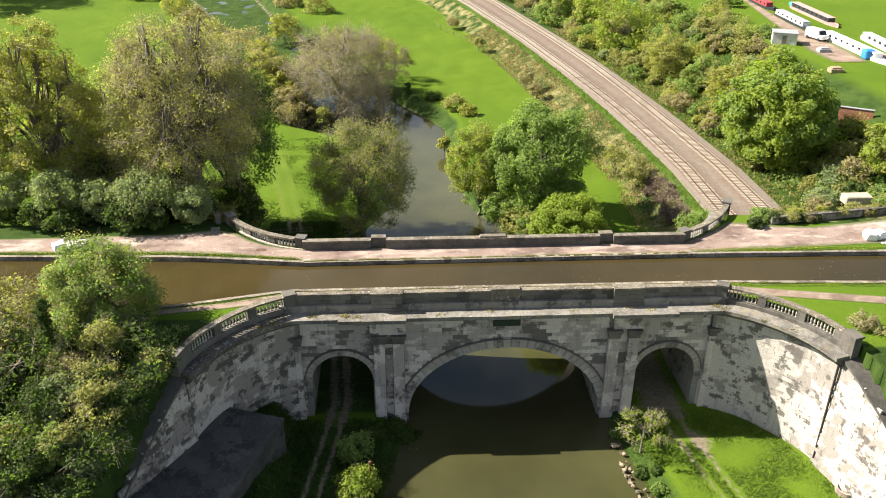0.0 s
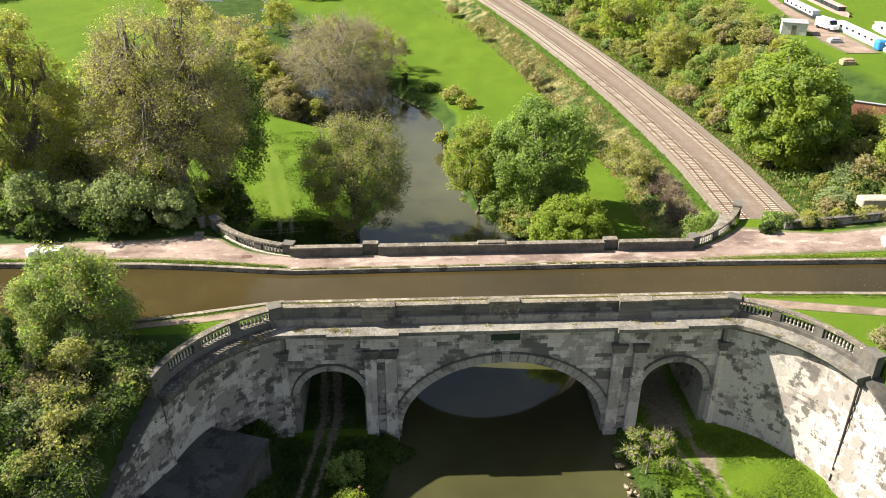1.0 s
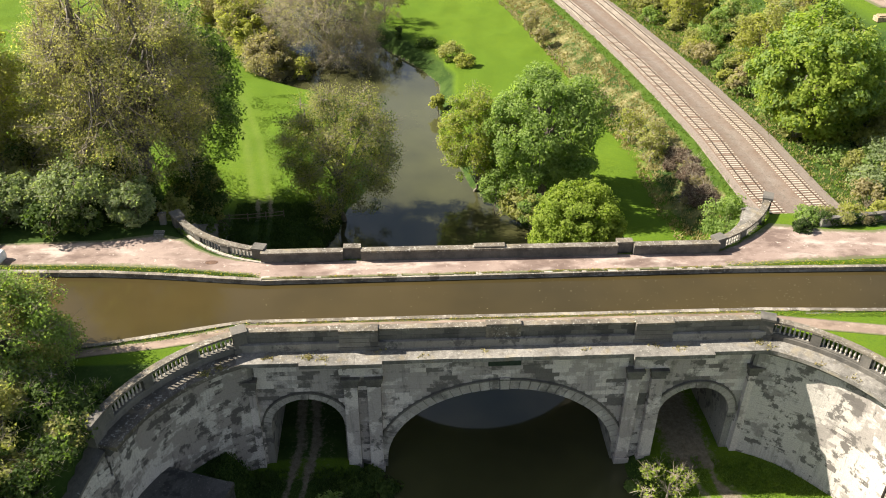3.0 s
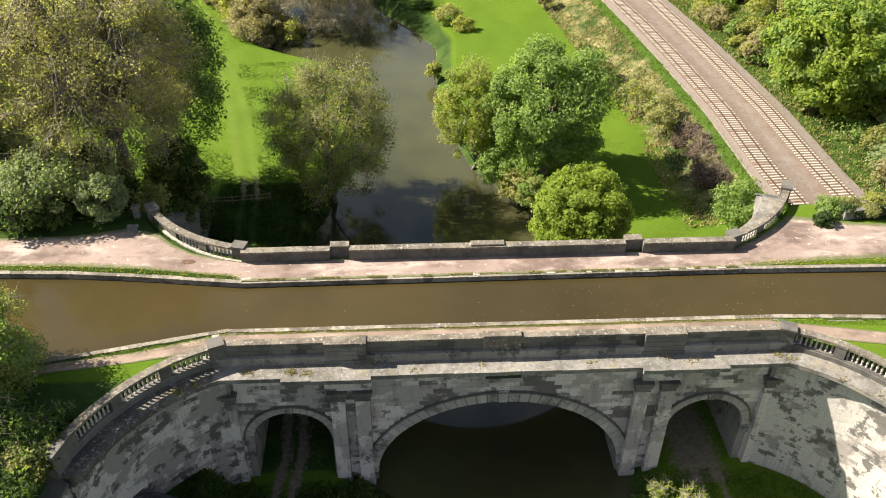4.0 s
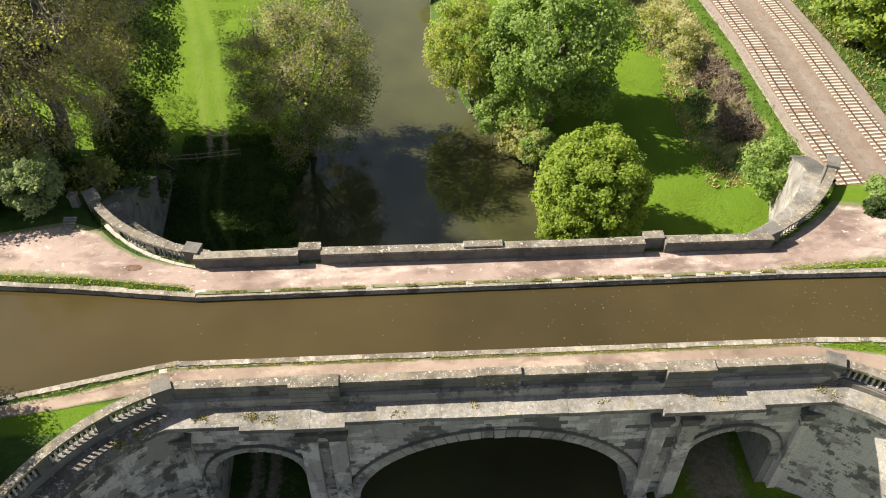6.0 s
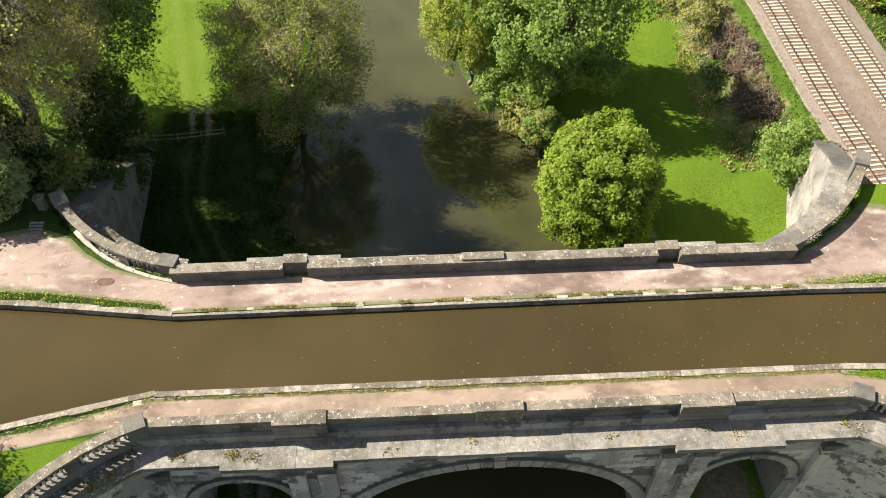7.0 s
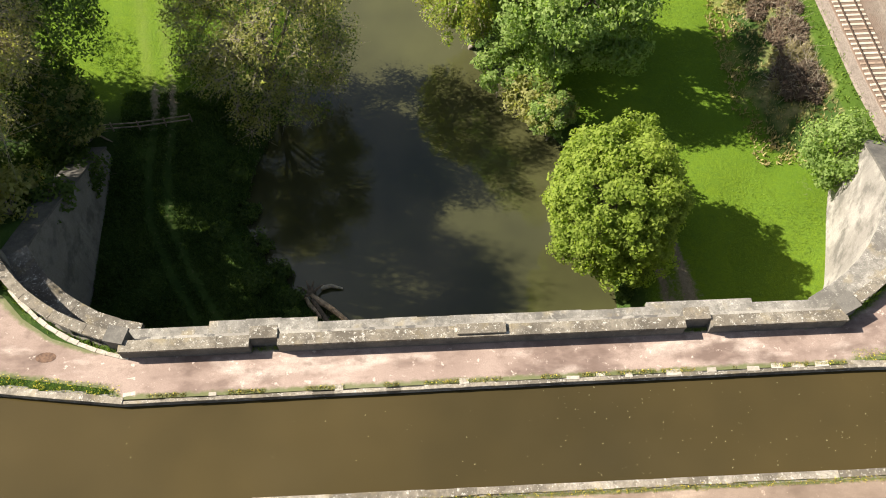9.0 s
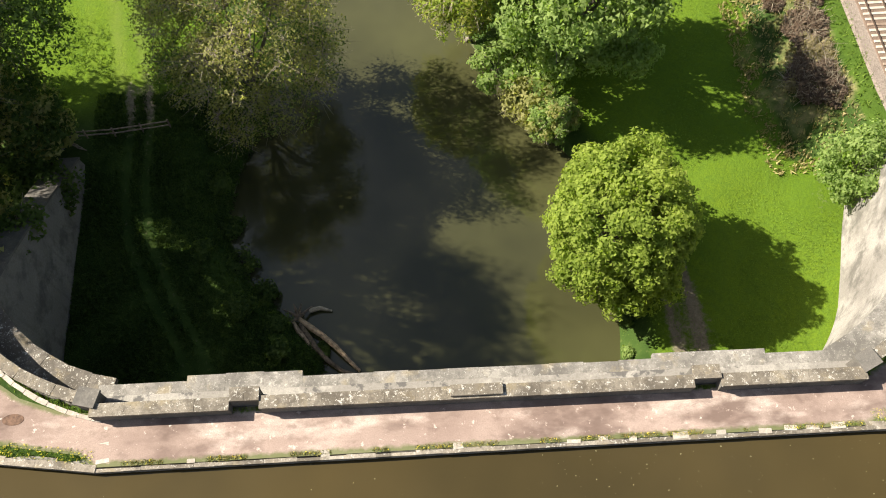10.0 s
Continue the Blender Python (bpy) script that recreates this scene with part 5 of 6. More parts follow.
for i in range(16):
    x = 43.6 + i * 1.05 + rs.uniform(-0.3, 0.3)
    tree(x, float(np.interp(x, [43, 50, 58, 70], [85.9, 86.9, 88.2, 90.2])) + rs.uniform(-0.1, 0.5), rs.uniform(0.85, 1.25), rs.uniform(0.6, 1.0), 0.5, rs.choice(["ivy", "dark", "olive", "brown"]), "ivy and brambles sprawling over the boundary wall", name="bush", size=0.1, clumps=18, leaves=70, rc=0.42, bare=4, trunk=0.04, low=0.1, group="boundary brambles", z=-0.1)
# near right bank: thin young tree at the water
tree(23.2, 63.2, -8.8, 3.3, 1.5, "yellow", "thin young tree with sparse yellow-green leaves at the water's edge", size=0.13, clumps=30, leaves=24, rc=0.19, bare=12, trunk=0.1, low=0.55)
tree(-4.6, 63.2, -10.2, 1.9, 1.6, "bright", "bright leafy sapling on the shaded bank", name="bush", size=0.17, clumps=34, leaves=60, rc=0.32, bare=2, trunk=0.07, low=0.15)
tree(-4.2, 57.5, -9.6, 2.4, 1.8, "yellow", "yellow-green bush on the shaded bank", name="bush", size=0.17, clumps=34, leaves=60, rc=0.32, bare=2, trunk=0.07, low=0.15)
for x, y, r in [(0.4, 67.3, 1.3), (-0.8, 68.4, 1.0), (1.0, 65.6, 1.0), (-2.6, 66.6, 1.0), (-4.6, 94.8, 1.3), (-6.6, 97.6, 1.4), (-7.6, 101.0, 1.2), (-6.0, 93.0, 1.2), (-8.4, 104.5, 1.2), (-3.4, 91.8, 1.0), (-9.2, 98, 1.0), (-8.6, 108, 1.2),
                (22.8, 91.5, 0.7), (22.4, 88.8, 0.6), (21.6, 66.5, 0.7), (22.6, 60.6, 0.8), (23.6, 58.0, 0.8), (24.0, 60.2, 0.6), (-1.6, 93.6, 0.9), (-0.2, 90.2, 0.6), (-3.0, 89.6, 0.9), (-2.2, 87.6, 0.8)]:
    g = ground_z(x, y)
    tree(x, y, g + r * 0.95, r, r * 0.45, rs.choice(["dark", "dark", "ivy"]) if x < 10 else rs.choice(["dark", "bright"]), "patch of low nettles and weeds on the river bank", name="bush", size=0.14, clumps=20, leaves=70, rc=0.42, trunk=0.03, low=0.1, group="bank weeds")

# ---- face stones of the aqueduct ----
def gaps(z0, z1, ring):
    """The stretches of a course that lie outside arches and pilasters."""
    cut = [(-30, -20.4), (20.4, 30)] + [(a - 0.03, b + 0.03) for a, b in PIL[1:5]]
    for c, a, b, z, th in ((-SIDE_U, SIDE_R, SIDE_R, SIDE_Z, 0.62), (SIDE_U, SIDE_R, SIDE_R, SIDE_Z, 0.62), (0, ARCH_A, ARCH_B, ARCH_Z, 0.95)):
        th = th if ring else 0.0
        low = max(z0, z)
        if low < z + b + th:
            w = (a + th) * math.sqrt(max(0.0, 1 - ((low - z) / (b + th)) ** 2))
            cut.append((c - w - 0.015, c + w + 0.015))
    cut.sort()
    out, u = [], -20.4
    for a, b in cut:
        if a > u + 0.12:
            out.append((u, a))
        u = max(u, b)
    return out


rng = random.Random(8)
made = 0
late_v, late_f = [], []
CUBE_F = ((0, 3, 2, 1), (4, 5, 6, 7), (0, 1, 5, 4), (1, 2, 6, 5), (2, 3, 7, 6), (3, 0, 4, 7))


def add_block(vs, fs, m, sx, sy, sz):
    k = len(vs)
    vs += [m @ Vector((x * sx / 2, y * sy / 2, z * sz / 2)) for z in (-1, 1) for x, y in ((-1, -1), (1, -1), (1, 1), (-1, 1))]
    fs += [tuple(k + j for j in f) for f in CUBE_F]


z = -1.95
while z > -14.6:
    h = rng.uniform(0.40, 0.50)
    for a, b in gaps(z - h, z, True):
        u = a
        while u < b - 0.02:
            w = rng.uniform(0.7, 1.5)
            if b - (u + w) < 0.45:
                w = b - u
            y = 69.94 - rng.uniform(0.0, 0.014)
            if made < 290:
                block("face_stone", body, M_STONE, (CX + u + w / 2, y + 0.1, z - h / 2), (w - 0.008, 0.24, h - 0.008))
                made += 1
            else:
                add_block(late_v, late_f, Matrix.Translation((CX + u + w / 2, y + 0.1, z - h / 2)), w - 0.008, 0.24, h - 0.008)
            u += w
    z -= h
tagged(under(aq, new("lower_masonry", mesh_from("lower_masonry", late_v, late_f, M_STONE_J))), kind="stuff")

for (side, far), (fine, length, pts, profs) in WINGS.items():
    if far:
        continue
    s = sgn_of(side, far)
    vs, fs = [], []
    z = -1.78
    while z > -14.4:
        h = rng.uniform(0.40, 0.50)
        d = 0.3
        while d < length + 17:
            w = rng.uniform(0.7, 1.4)
            if d + w / 2 < length:
                p, a = along(fine, d + w / 2)
                off, roof = 0.95, 0
            else:
                q = (d + w / 2 - length) / (pts[-1] - pts[0]).length
                if q >= 1:
                    break
                i = min(11, int(q * 12))
                p = pts[i].lerp(pts[i + 1], q * 12 - i)
                a = math.atan2(pts[1].y - pts[0].y, pts[1].x - pts[0].x)
                roof = profs[i][2][1]
                off = 0.9 + 0.55 * min(1, (roof - z) / (roof + 16.0)) if z < roof else None
            if off is not None and z < (roof or 0) - 0.05:
                n = Vector((-math.sin(a), math.cos(a), 0)) * s
                m = Matrix.Translation(Vector((p.x, p.y, z - h / 2)) + n * (off + rng.uniform(-0.002, 0.012) - 0.09)) @ Matrix.Rotation(a, 4, "Z")
                add_block(vs, fs, m, w - 0.008, 0.24, h - 0.008)
            d += w
        z -= h
    tagged(under(aq, new("wing_masonry", mesh_from("wing_masonry", vs, fs, M_STONE_PALE if side > 0 else M_STONE_SOOT))), kind="stuff")

# pipe and plaque
pipe = bmesh.new()
p, a = along(WINGS[(1, False)][0], WINGS[(1, False)][1] - 0.2)
c = p + Vector((-math.sin(a), math.cos(a), 0)) * sgn_of(1, False) * 1.2
bmesh.ops.create_cone(pipe, cap_ends=True, segments=10, radius1=0.11, radius2=0.11, depth=12.2, matrix=Matrix.Translation((c.x, c.y, -7.3)))
under(aq, part("drainpipe", pipe, plain_mat("rust_black_iron", (0.05, 0.04, 0.035), 0.7, 0.3), label="black iron drainpipe"))
M_PLAQUE = plain_mat("bronze_plaque", (0.045, 0.065, 0.055), 0.5, 0.6)
under(aq, part("plaque", boxes((CX - 1.45, CX + 1.25, 69.82, 70.0, -2.75, -2.05), bevel=0.02), M_PLAQUE, label="dark green bronze plaque"))

# ---- canal kerbs ----
for name, line, sg, label in (("canal_kerb", NEAR_KERB, -1, "pale worn limestone kerb along the canal"), ("canal_kerb", FAR_KERB, 1, "pale worn limestone kerb with dark water line")):
    kerb = root(name, (0, 0, 0), label, "kerb", kind="structure")
    pts = [Vector((*q, 0)) for q in line]
    total = sum((b - a).length for a, b in zip(pts, pts[1:]))
    under(kerb, part("kerb_footing", sweep(resample(pts, 2.0), [(sg * -0.05, -1.8), (sg * -0.05, -0.22), (sg * 0.55, -0.12), (sg * 0.55, -1.8)][:: (1 if sg > 0 else -1)]), M_CORE))
    d = 60.0
    while d < total - 70:
        w = rng.uniform(0.8, 1.7)
        p, a = along(pts, d + w / 2)
        n = Vector((-math.sin(a), math.cos(a), 0)) * sg
        wide = rng.uniform(0.16, 0.26) if sg > 0 and -10 < p.x < 31 else rng.uniform(0.36, 0.46)
        low_stone = sg > 0 and -10 < p.x < 31
        c = p + n * (wide / 2 - 0.06 + rng.uniform(-0.015, 0.01))
        block("kerb_stone", kerb, M_KERB, (c.x, c.y, (-0.095 if not low_stone else -0.13) + rng.uniform(-0.012, 0.01)), (w - 0.006, wide, 0.30), a + rng.uniform(-0.005, 0.005))
        d += w


# a few white slabs showing along the far edge of the canal
for x, w in ((-5.2, 0.5), (1.9, 0.55), (9.0, 0.6), (15.2, 0.7), (16.8, 0.5), (18.4, 0.4), (21.0, 0.8), (23.2, 0.7), (25.6, 0.9), (27.0, 0.8), (28.2, 0.9), (29.6, 0.8)):
    block("white_slab", kerb, M_SILL, (x, 79.08 + x * 0.004 + rng.uniform(-0.04, 0.08), -0.012), (w * rng.uniform(0.7, 1.1), rng.uniform(0.18, 0.36), 0.12), rng.uniform(-0.06, 0.06))
# pale edging stones at the foot of the far balustrade, and worn sills across the path
edging = root("path_edging", (-14, 83, 0), "row of pale worn edging stones along the towpath", "edging", kind="structure")
foot_line = [p + Vector((0.45, -0.95, 0)) for p in WINGS[(-1, True)][0]]
d = 0.2
while d < 9.5:
    w = rng.uniform(0.45, 0.95)
    p, a = along(foot_line, d + w / 2)
    block("edging_stone", edging, M_SILL, (p.x + 14, p.y - 83, 0.05 + rng.uniform(-0.01, 0.02)), (w - 0.03, rng.uniform(0.22, 0.32), 0.16), a + rng.uniform(-0.05, 0.05))
    d += w
block("worn_sill", edging, M_SILL, (-9.95 + 14, 79.75 - 83, -0.012), (0.7, 1.1, 0.12), 0.15)
block("worn_sill", edging, M_SILL, (-11.15 + 14, 71.75 - 83, -0.012), (0.5, 1.7, 0.12), 0.1)

# ---- grass tufts, weeds and flowers ----
def tufts(name, spots, size, rs, material, label, up=1.0):
    """Fans of blades at the spots given."""
    n = len(spots)
    k = 5
    pos = np.repeat(np.array(spots), k, 0) + np.concatenate([rs.normal(size=(n * k, 2)) * size * 0.5, np.zeros((n * k, 1))], 1)
    a = rs.uniform(0, math.tau, n * k)
    t = np.stack([np.cos(a), np.sin(a), np.zeros_like(a)], 1)
    lean = np.stack([rs.normal(size=n * k) * 0.5, rs.normal(size=n * k) * 0.5, np.full(n * k, up)], 1)
    s = size * rs.uniform(0.5, 1.3, (n * k, 1))
    v = np.stack([pos - t * s * 0.28, pos + t * s * 0.28, pos + lean * s], 1).reshape(-1, 3)
    me = bpy.data.meshes.new(name)
    me.from_pydata(v.tolist(), [], np.arange(3 * n * k).reshape(-1, 3).tolist())
    me.materials.append(material)
    return tagged(new(name, me), label, "grass", kind="stuff")


M_GRASS = leaf_mat("grass_blades", (0.085, 0.145, 0.018), (0.130, 0.205, 0.025), (0.165, 0.235, 0.036), 0.3)
# long grass and nettles; blade colour darkened to stand for shade under the trees
M_GRASS_LONG_SHADE = leaf_mat("long_grass_shaded", (0.036, 0.068, 0.014), (0.062, 0.105, 0.020), (0.085, 0.130, 0.028), 0.3)
M_DRY = leaf_mat("dry_grass", (0.26, 0.21, 0.10), (0.38, 0.30, 0.15), (0.30, 0.27, 0.10), 0.25)
M_MOSS = leaf_mat("kerb_moss", (0.16, 0.15, 0.04), (0.25, 0.22, 0.06), (0.30, 0.24, 0.09), 0.2)
M_FLOWER = plain_mat("yellow_flowers", (0.75, 0.60, 0.04), 0.6)
nr = np.random.RandomState(5)
def scatter(x0, x1, y0, y1, n, test):
    x, y = nr.uniform(x0, x1, n), nr.uniform(y0, y1, n)
    keep = test(x, y)
    x, y = x[keep], y[keep]
    return np.stack([x, y, height(x, y) - 0.02], 1)


tufts("bank_grass", scatter(21, 42, 46, 69, 18000, lambda x, y: (nr.uniform(size=len(x)) < ss(46, 54, y)) & (river_edge(x, y) > 0.6) & (x - CX < wing_u(y, 1) - 1.5) & (np.abs(np.abs(x - np.interp(y, [50, 58, 66, 72], [31.5, 29.5, 27.8, 27.2])) - 0.9) > 0.5) & (np.hypot(x - 29.5, y - 64.2) > 1.4)), 0.16, nr, M_GRASS, "tufted grass on the river bank below the aqueduct")
tufts("meadow_grass", scatter(21, 42, 85, 140, 30000, lambda x, y: (nr.uniform(size=len(x)) > ss(105, 138, y)) & (river_edge(x, y) > 0.5) & (rail_side(x, y) < np.where(y < 104, -6, -11)) & (x - CX < wing_u(y, 1) - 1.0)), 0.075, nr, M_GRASS, "short meadow grass beside the river", 0.6)
tufts("pasture_grass", scatter(-34, -6, 112, 150, 16000, lambda x, y: (river_edge(x, y) > 2) & (np.abs(x - np.interp(y, [110, 118, 131, 146], [-15.2, -16.6, -19.2, -23.4]) + 0.2) > 1.6)), 0.16, nr, M_GRASS, "tussocky pasture grass beyond the shaded bank", 0.7)
tufts("bank_long_grass", scatter(-24, 2, 86, 113, 26000, lambda x, y: (river_edge(x, y) > 0.3) & (CX - x < wing_u(y, -1) - 1.2) & (np.abs(np.abs(x - np.interp(y, [86, 91, 95, 99.4, 104, 110, 116], [-7.6, -9.9, -12.2, -14.2, -14.9, -15.1, -16.0])) - 0.8) > 0.4)), 0.24, nr, M_GRASS_LONG_SHADE, "long grass and nettles on the river bank, green darkened for tree shade")
tufts("near_bank_grass", scatter(-14, 2, 46, 69, 12000, lambda x, y: (river_edge(x, y) > 0.3) & (np.abs(np.abs(x - np.interp(y, [46, 58, 66, 72], [-10.6, -8.6, -7.3, -6.5])) - 0.68) > 0.36)), 0.24, nr, M_GRASS_LONG_SHADE, "long grass below the aqueduct, shade put into its green")
tufts("track_edge_grass", scatter(20, 48, 96, 240, 16000, lambda x, y: (rail_side(x, y) > -7.6) & (rail_side(x, y) < -5.0)), 0.22, nr, M_GRASS, "green grass strip along the edge of the ballast")
# dry verge of the railway
tufts("verge_grass", scatter(15, 48, 103, 230, 26000, lambda x, y: (rail_side(x, y) > -14.5) & (rail_side(x, y) < -7.2) & (river_edge(x, y) > 1)), 0.3, nr, M_DRY, "dry straw-coloured grass on the railway bank")
tufts("lineside_grass", scatter(45, 90, 90, 240, 22000, lambda x, y: (rail_side(x, y) > 5.9) & (rail_side(x, y) < 26)), 0.34, nr, M_GRASS, "rough tall grass on the hillside by the railway")
tufts("lineside_dry_grass", scatter(42, 90, 85.5, 240, 26000, lambda x, y: ((rail_side(x, y) > 5.9) & (rail_side(x, y) < 16)) | ((y < 91) & (y > 86.8 + (x - 43) * 0.16) & (x > 42))), 0.3, nr, M_DRY, "dry grass beside the railway and boundary wall")
# floating specks on the canal
kx = nr.uniform(-12, 60, 1800)
ky = nr.uniform(73.4, 78.7, 1800)
keep = nr.uniform(size=1800) < 0.08 + 0.3 * (kx > 14)
fv = np.stack([kx, ky, np.full(1800, -0.405)], 1)[keep]
fs = nr.uniform(0.3, 1.0, len(fv)) ** 2 * 0.038
fa = nr.uniform(0, math.tau, len(fv))
cs, sn = (np.cos(fa) * fs)[:, None], (np.sin(fa) * fs)[:, None]
q = np.concatenate([fv + np.concatenate([cs * i - sn * j, sn * i + cs * j, np.zeros_like(cs)], 1) for i, j in ((-1, -0.5), (1, -0.4), (0.9, 0.5), (-0.8, 0.6))], 1).reshape(-1, 3)
tagged(new("floating_leaves", quads("floating_leaves", q, np.arange(len(q)).reshape(-1, 4), plain_mat("floating_leaf", (0.38, 0.34, 0.18), 0.8))), "small pale leaves floating on the canal", "leaves", kind="stuff")
# grassy strips along the kerbs, with yellow flowers
strip, flowers, moss = [], [], []
for line, sg in ((NEAR_KERB, -1), (FAR_KERB, 1)):
    pts = [Vector((*q, 0)) for q in line]
    for _ in range(13000):
        d = nr.uniform(70, 260)
        p, a = along(pts, d)
        on_bridge = -10.5 < p.x < 31.5
        wide = (0.30 if sg < 0 else 0.22) if on_bridge else 0.75
        if on_bridge and noise.noise((p.x * 0.45, sg * 3.0, 0)) < (0.0 if sg > 0 else -0.45):
            continue
        n = Vector((-math.sin(a), math.cos(a), 0)) * sg
        c = p + n * ((0.34 if sg < 0 or not on_bridge else 0.22) + nr.uniform(0, wide))
        (moss if on_bridge and nr.uniform() < 0.75 else strip).append((c.x, c.y, 0.02))
        if nr.uniform() < (0.34 if sg > 0 and not on_bridge else 0.09):
            flowers.append((c.x, c.y, 0.12))
tufts("kerb_grass", strip, 0.07, nr, M_GRASS, "thin strips of grass along the canal kerb")
tufts("kerb_moss", moss, 0.07, nr, M_MOSS, "low yellowish moss along the canal kerb")
tufts("yellow_flowers", flowers, 0.05, nr, M_FLOWER, "small yellow flowers in the kerb grass", 0.3)
# grass along the foot of the far parapet and weeds on the ledges
spots = [(x, 81.78 - abs(nr.normal()) * 0.08, 0.03) for x in nr.uniform(-11, 31, 1300) if noise.noise((x * 0.3, 7.0, 0)) > -0.15]
spots += [(p.x + nr.normal() * 0.1, p.y - 0.55 + nr.normal() * 0.1, 0.03) for p in [along(WINGS[(sd, True)][0], d)[0] for sd in (-1, 1) for d in nr.uniform(0, 11, 300)]]
tufts("parapet_foot_grass", spots, 0.10, nr, M_GRASS, "grass along the foot of the parapet")
weeds = []
for x, y, n in [(-5.5, 69.2, 30), (-4.2, 69.0, 16), (-8.4, 69.3, 14), (0.4, 69.9, 8), (8.6, 69.6, 8), (24.3, 69.2, 14), (22.4, 69.6, 10), (30.8, 69.6, 26), (31.6, 68.9, 12), (-13.0, 67.6, 26), (-12.0, 68.2, 22), (34.5, 66.6, 10), (36.6, 65.0, 10), (3.6, 69.0, 6), (16.8, 69.3, 6)]:
    weeds += [(x + nr.normal() * 0.25, y + nr.normal() * 0.2, -0.77) for _ in range(n)]
tufts("ledge_weeds", weeds, 0.15, nr, M_DRY, "dry weeds growing on the stone ledge")

# ---- platform, track, bank details ----
plat = root("stone_terrace", (-16, 60, -9), "dark mossy stone-paved terrace below the wing wall", "terrace")
TERRACE = [Vector((-11.2, 63.2, 0)), Vector((-12.9, 58.0, 0)), Vector((-14.7, 52.6, 0)), Vector((-16.8, 46.0, 0))]
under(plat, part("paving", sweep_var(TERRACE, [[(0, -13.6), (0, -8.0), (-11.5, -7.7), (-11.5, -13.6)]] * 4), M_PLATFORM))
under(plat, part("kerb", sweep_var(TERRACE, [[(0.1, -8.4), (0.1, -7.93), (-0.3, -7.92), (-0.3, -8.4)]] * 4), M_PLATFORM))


def log(name, pts, radii, material, label, category):
    v, f = [], []
    tube_rows(v, f, [np.array(p, float) for p in pts], radii, 9)
    n = len(v)
    f.append(tuple(range(9))[::-1])
    f.append(tuple(range(n - 9, n)))
    return tagged(new(name, mesh_from(name, v, f, material)), label, category)


M_LOG = plain_mat("bleached_wood", (0.40, 0.29, 0.18), 0.9, 0, 0.6, 3)
M_LOG_BARK = plain_mat("wet_bark", (0.16, 0.12, 0.08), 0.9, 0, 0.6, 4)
for pts, radii, mat, text in (
        ([(-1.9, 92.6, -13.3), (-1.0, 91.9, -13.45), (-0.2, 91.3, -13.5), (0.8, 90.4, -13.6), (1.7, 89.4, -13.75), (2.6, 88.5, -13.95)], [0.16, 0.24, 0.22, 0.2, 0.17, 0.12], M_LOG, "long bleached driftwood trunk at the water's edge"),
        ([(-1.8, 92.2, -13.35), (-1.2, 91.2, -13.45), (-0.6, 90.3, -13.55), (0.2, 89.4, -13.7), (1.2, 88.6, -13.85), (2.8, 88.0, -14.0)], [0.14, 0.22, 0.2, 0.18, 0.15, 0.1], M_LOG_BARK, "dark bark-covered driftwood trunk on the bank"),
        ([(-2.3, 92.3, -13.2), (-1.9, 91.6, -13.4), (-1.2, 90.8, -13.5), (-0.9, 90.2, -13.6)], [0.13, 0.2, 0.19, 0.12], M_LOG, "short bleached driftwood log on the bank")):
    log("driftwood_log", pts, radii, mat, text, "log")
for dx, dy, dz in ((-0.9, 0.5, 0.3), (-0.6, -0.5, 0.35), (0.1, 0.9, 0.1), (0.7, 0.8, -0.2), (-0.3, 0.8, 0.4)):
    log("fallen_branch", [(-1.9, 92.7, -13.4), (-1.9 + dx * 0.6, 92.7 + dy * 0.6, -13.3 + dz * 0.6), (-1.9 + dx * 1.3, 92.7 + dy * 1.3, -13.5 + dz)], [0.16, 0.11, 0.04], M_LOG_BARK, "crooked brown branch of the stranded tree root", "branch")
log("fallen_branch", [(-1.2, 93.4, -13.75), (-0.4, 93.6, -13.8), (0.5, 93.4, -13.95)], [0.2, 0.17, 0.08], M_TWIG, "grey fallen branch in the shallow water", "branch")
log("wooden_post", [(-3.0, 58.4, -13.6), (-3.05, 58.4, -11.4), (-3.1, 58.5, -9.4)], [0.14, 0.13, 0.12], plain_mat("rusty_post", (0.20, 0.10, 0.06), 0.85, 0, 0.5, 4), "tall rusty brown mooring post on the bank", "post")

bm = bmesh.new()
for i in range(34):
    y = rng.uniform(54, 66)
    x = float(at_y(RIVER, y, 1) + at_y(RIVER, y, 2)) + rng.uniform(-0.5, 0.7)
    r = rng.uniform(0.12, 0.3)
    st = bmesh.ops.create_icosphere(bm, subdivisions=1, radius=r)["verts"]
    for v in st:
        v.co = Vector((v.co.x * rng.uniform(0.7, 1.3), v.co.y, v.co.z * 0.6)) + Vector((x, y, RIVER_Z + 0.15 + rng.uniform(0, 0.3)))
tagged(part("bank_stones", bm, plain_mat("pale_boulders", (0.30, 0.24, 0.17), 0.9, 0, 0.4, 2)), "pale loose stones along the river edge", "stones", kind="stuff")

# worn concrete ring on the grass
bm = bmesh.new()
prof = [(0.78, 0.0), (0.98, 0.0), (0.98, 0.55), (0.78, 0.55)]
rings = [[bm.verts.new((r * math.cos(a), r * math.sin(a), h)) for r, h in prof] for a in [math.tau * i / 28 for i in range(28)]]
for i in range(28):
    for j in range(4):
        bm.faces.new((rings[i][j], rings[i][(j + 1) % 4], rings[(i + 1) % 28][(j + 1) % 4], rings[(i + 1) % 28][j]))
ring = part("well_ring", bm, plain_mat("ring_concrete", (0.42, 0.33, 0.27), 0.9, 0, 0.5, 1.2))
ring.location = (40.6, 56.6, ground_z(40.6, 56.6) - 0.05)
tagged(ring, "round stained concrete ring lying on the grass", "ring")


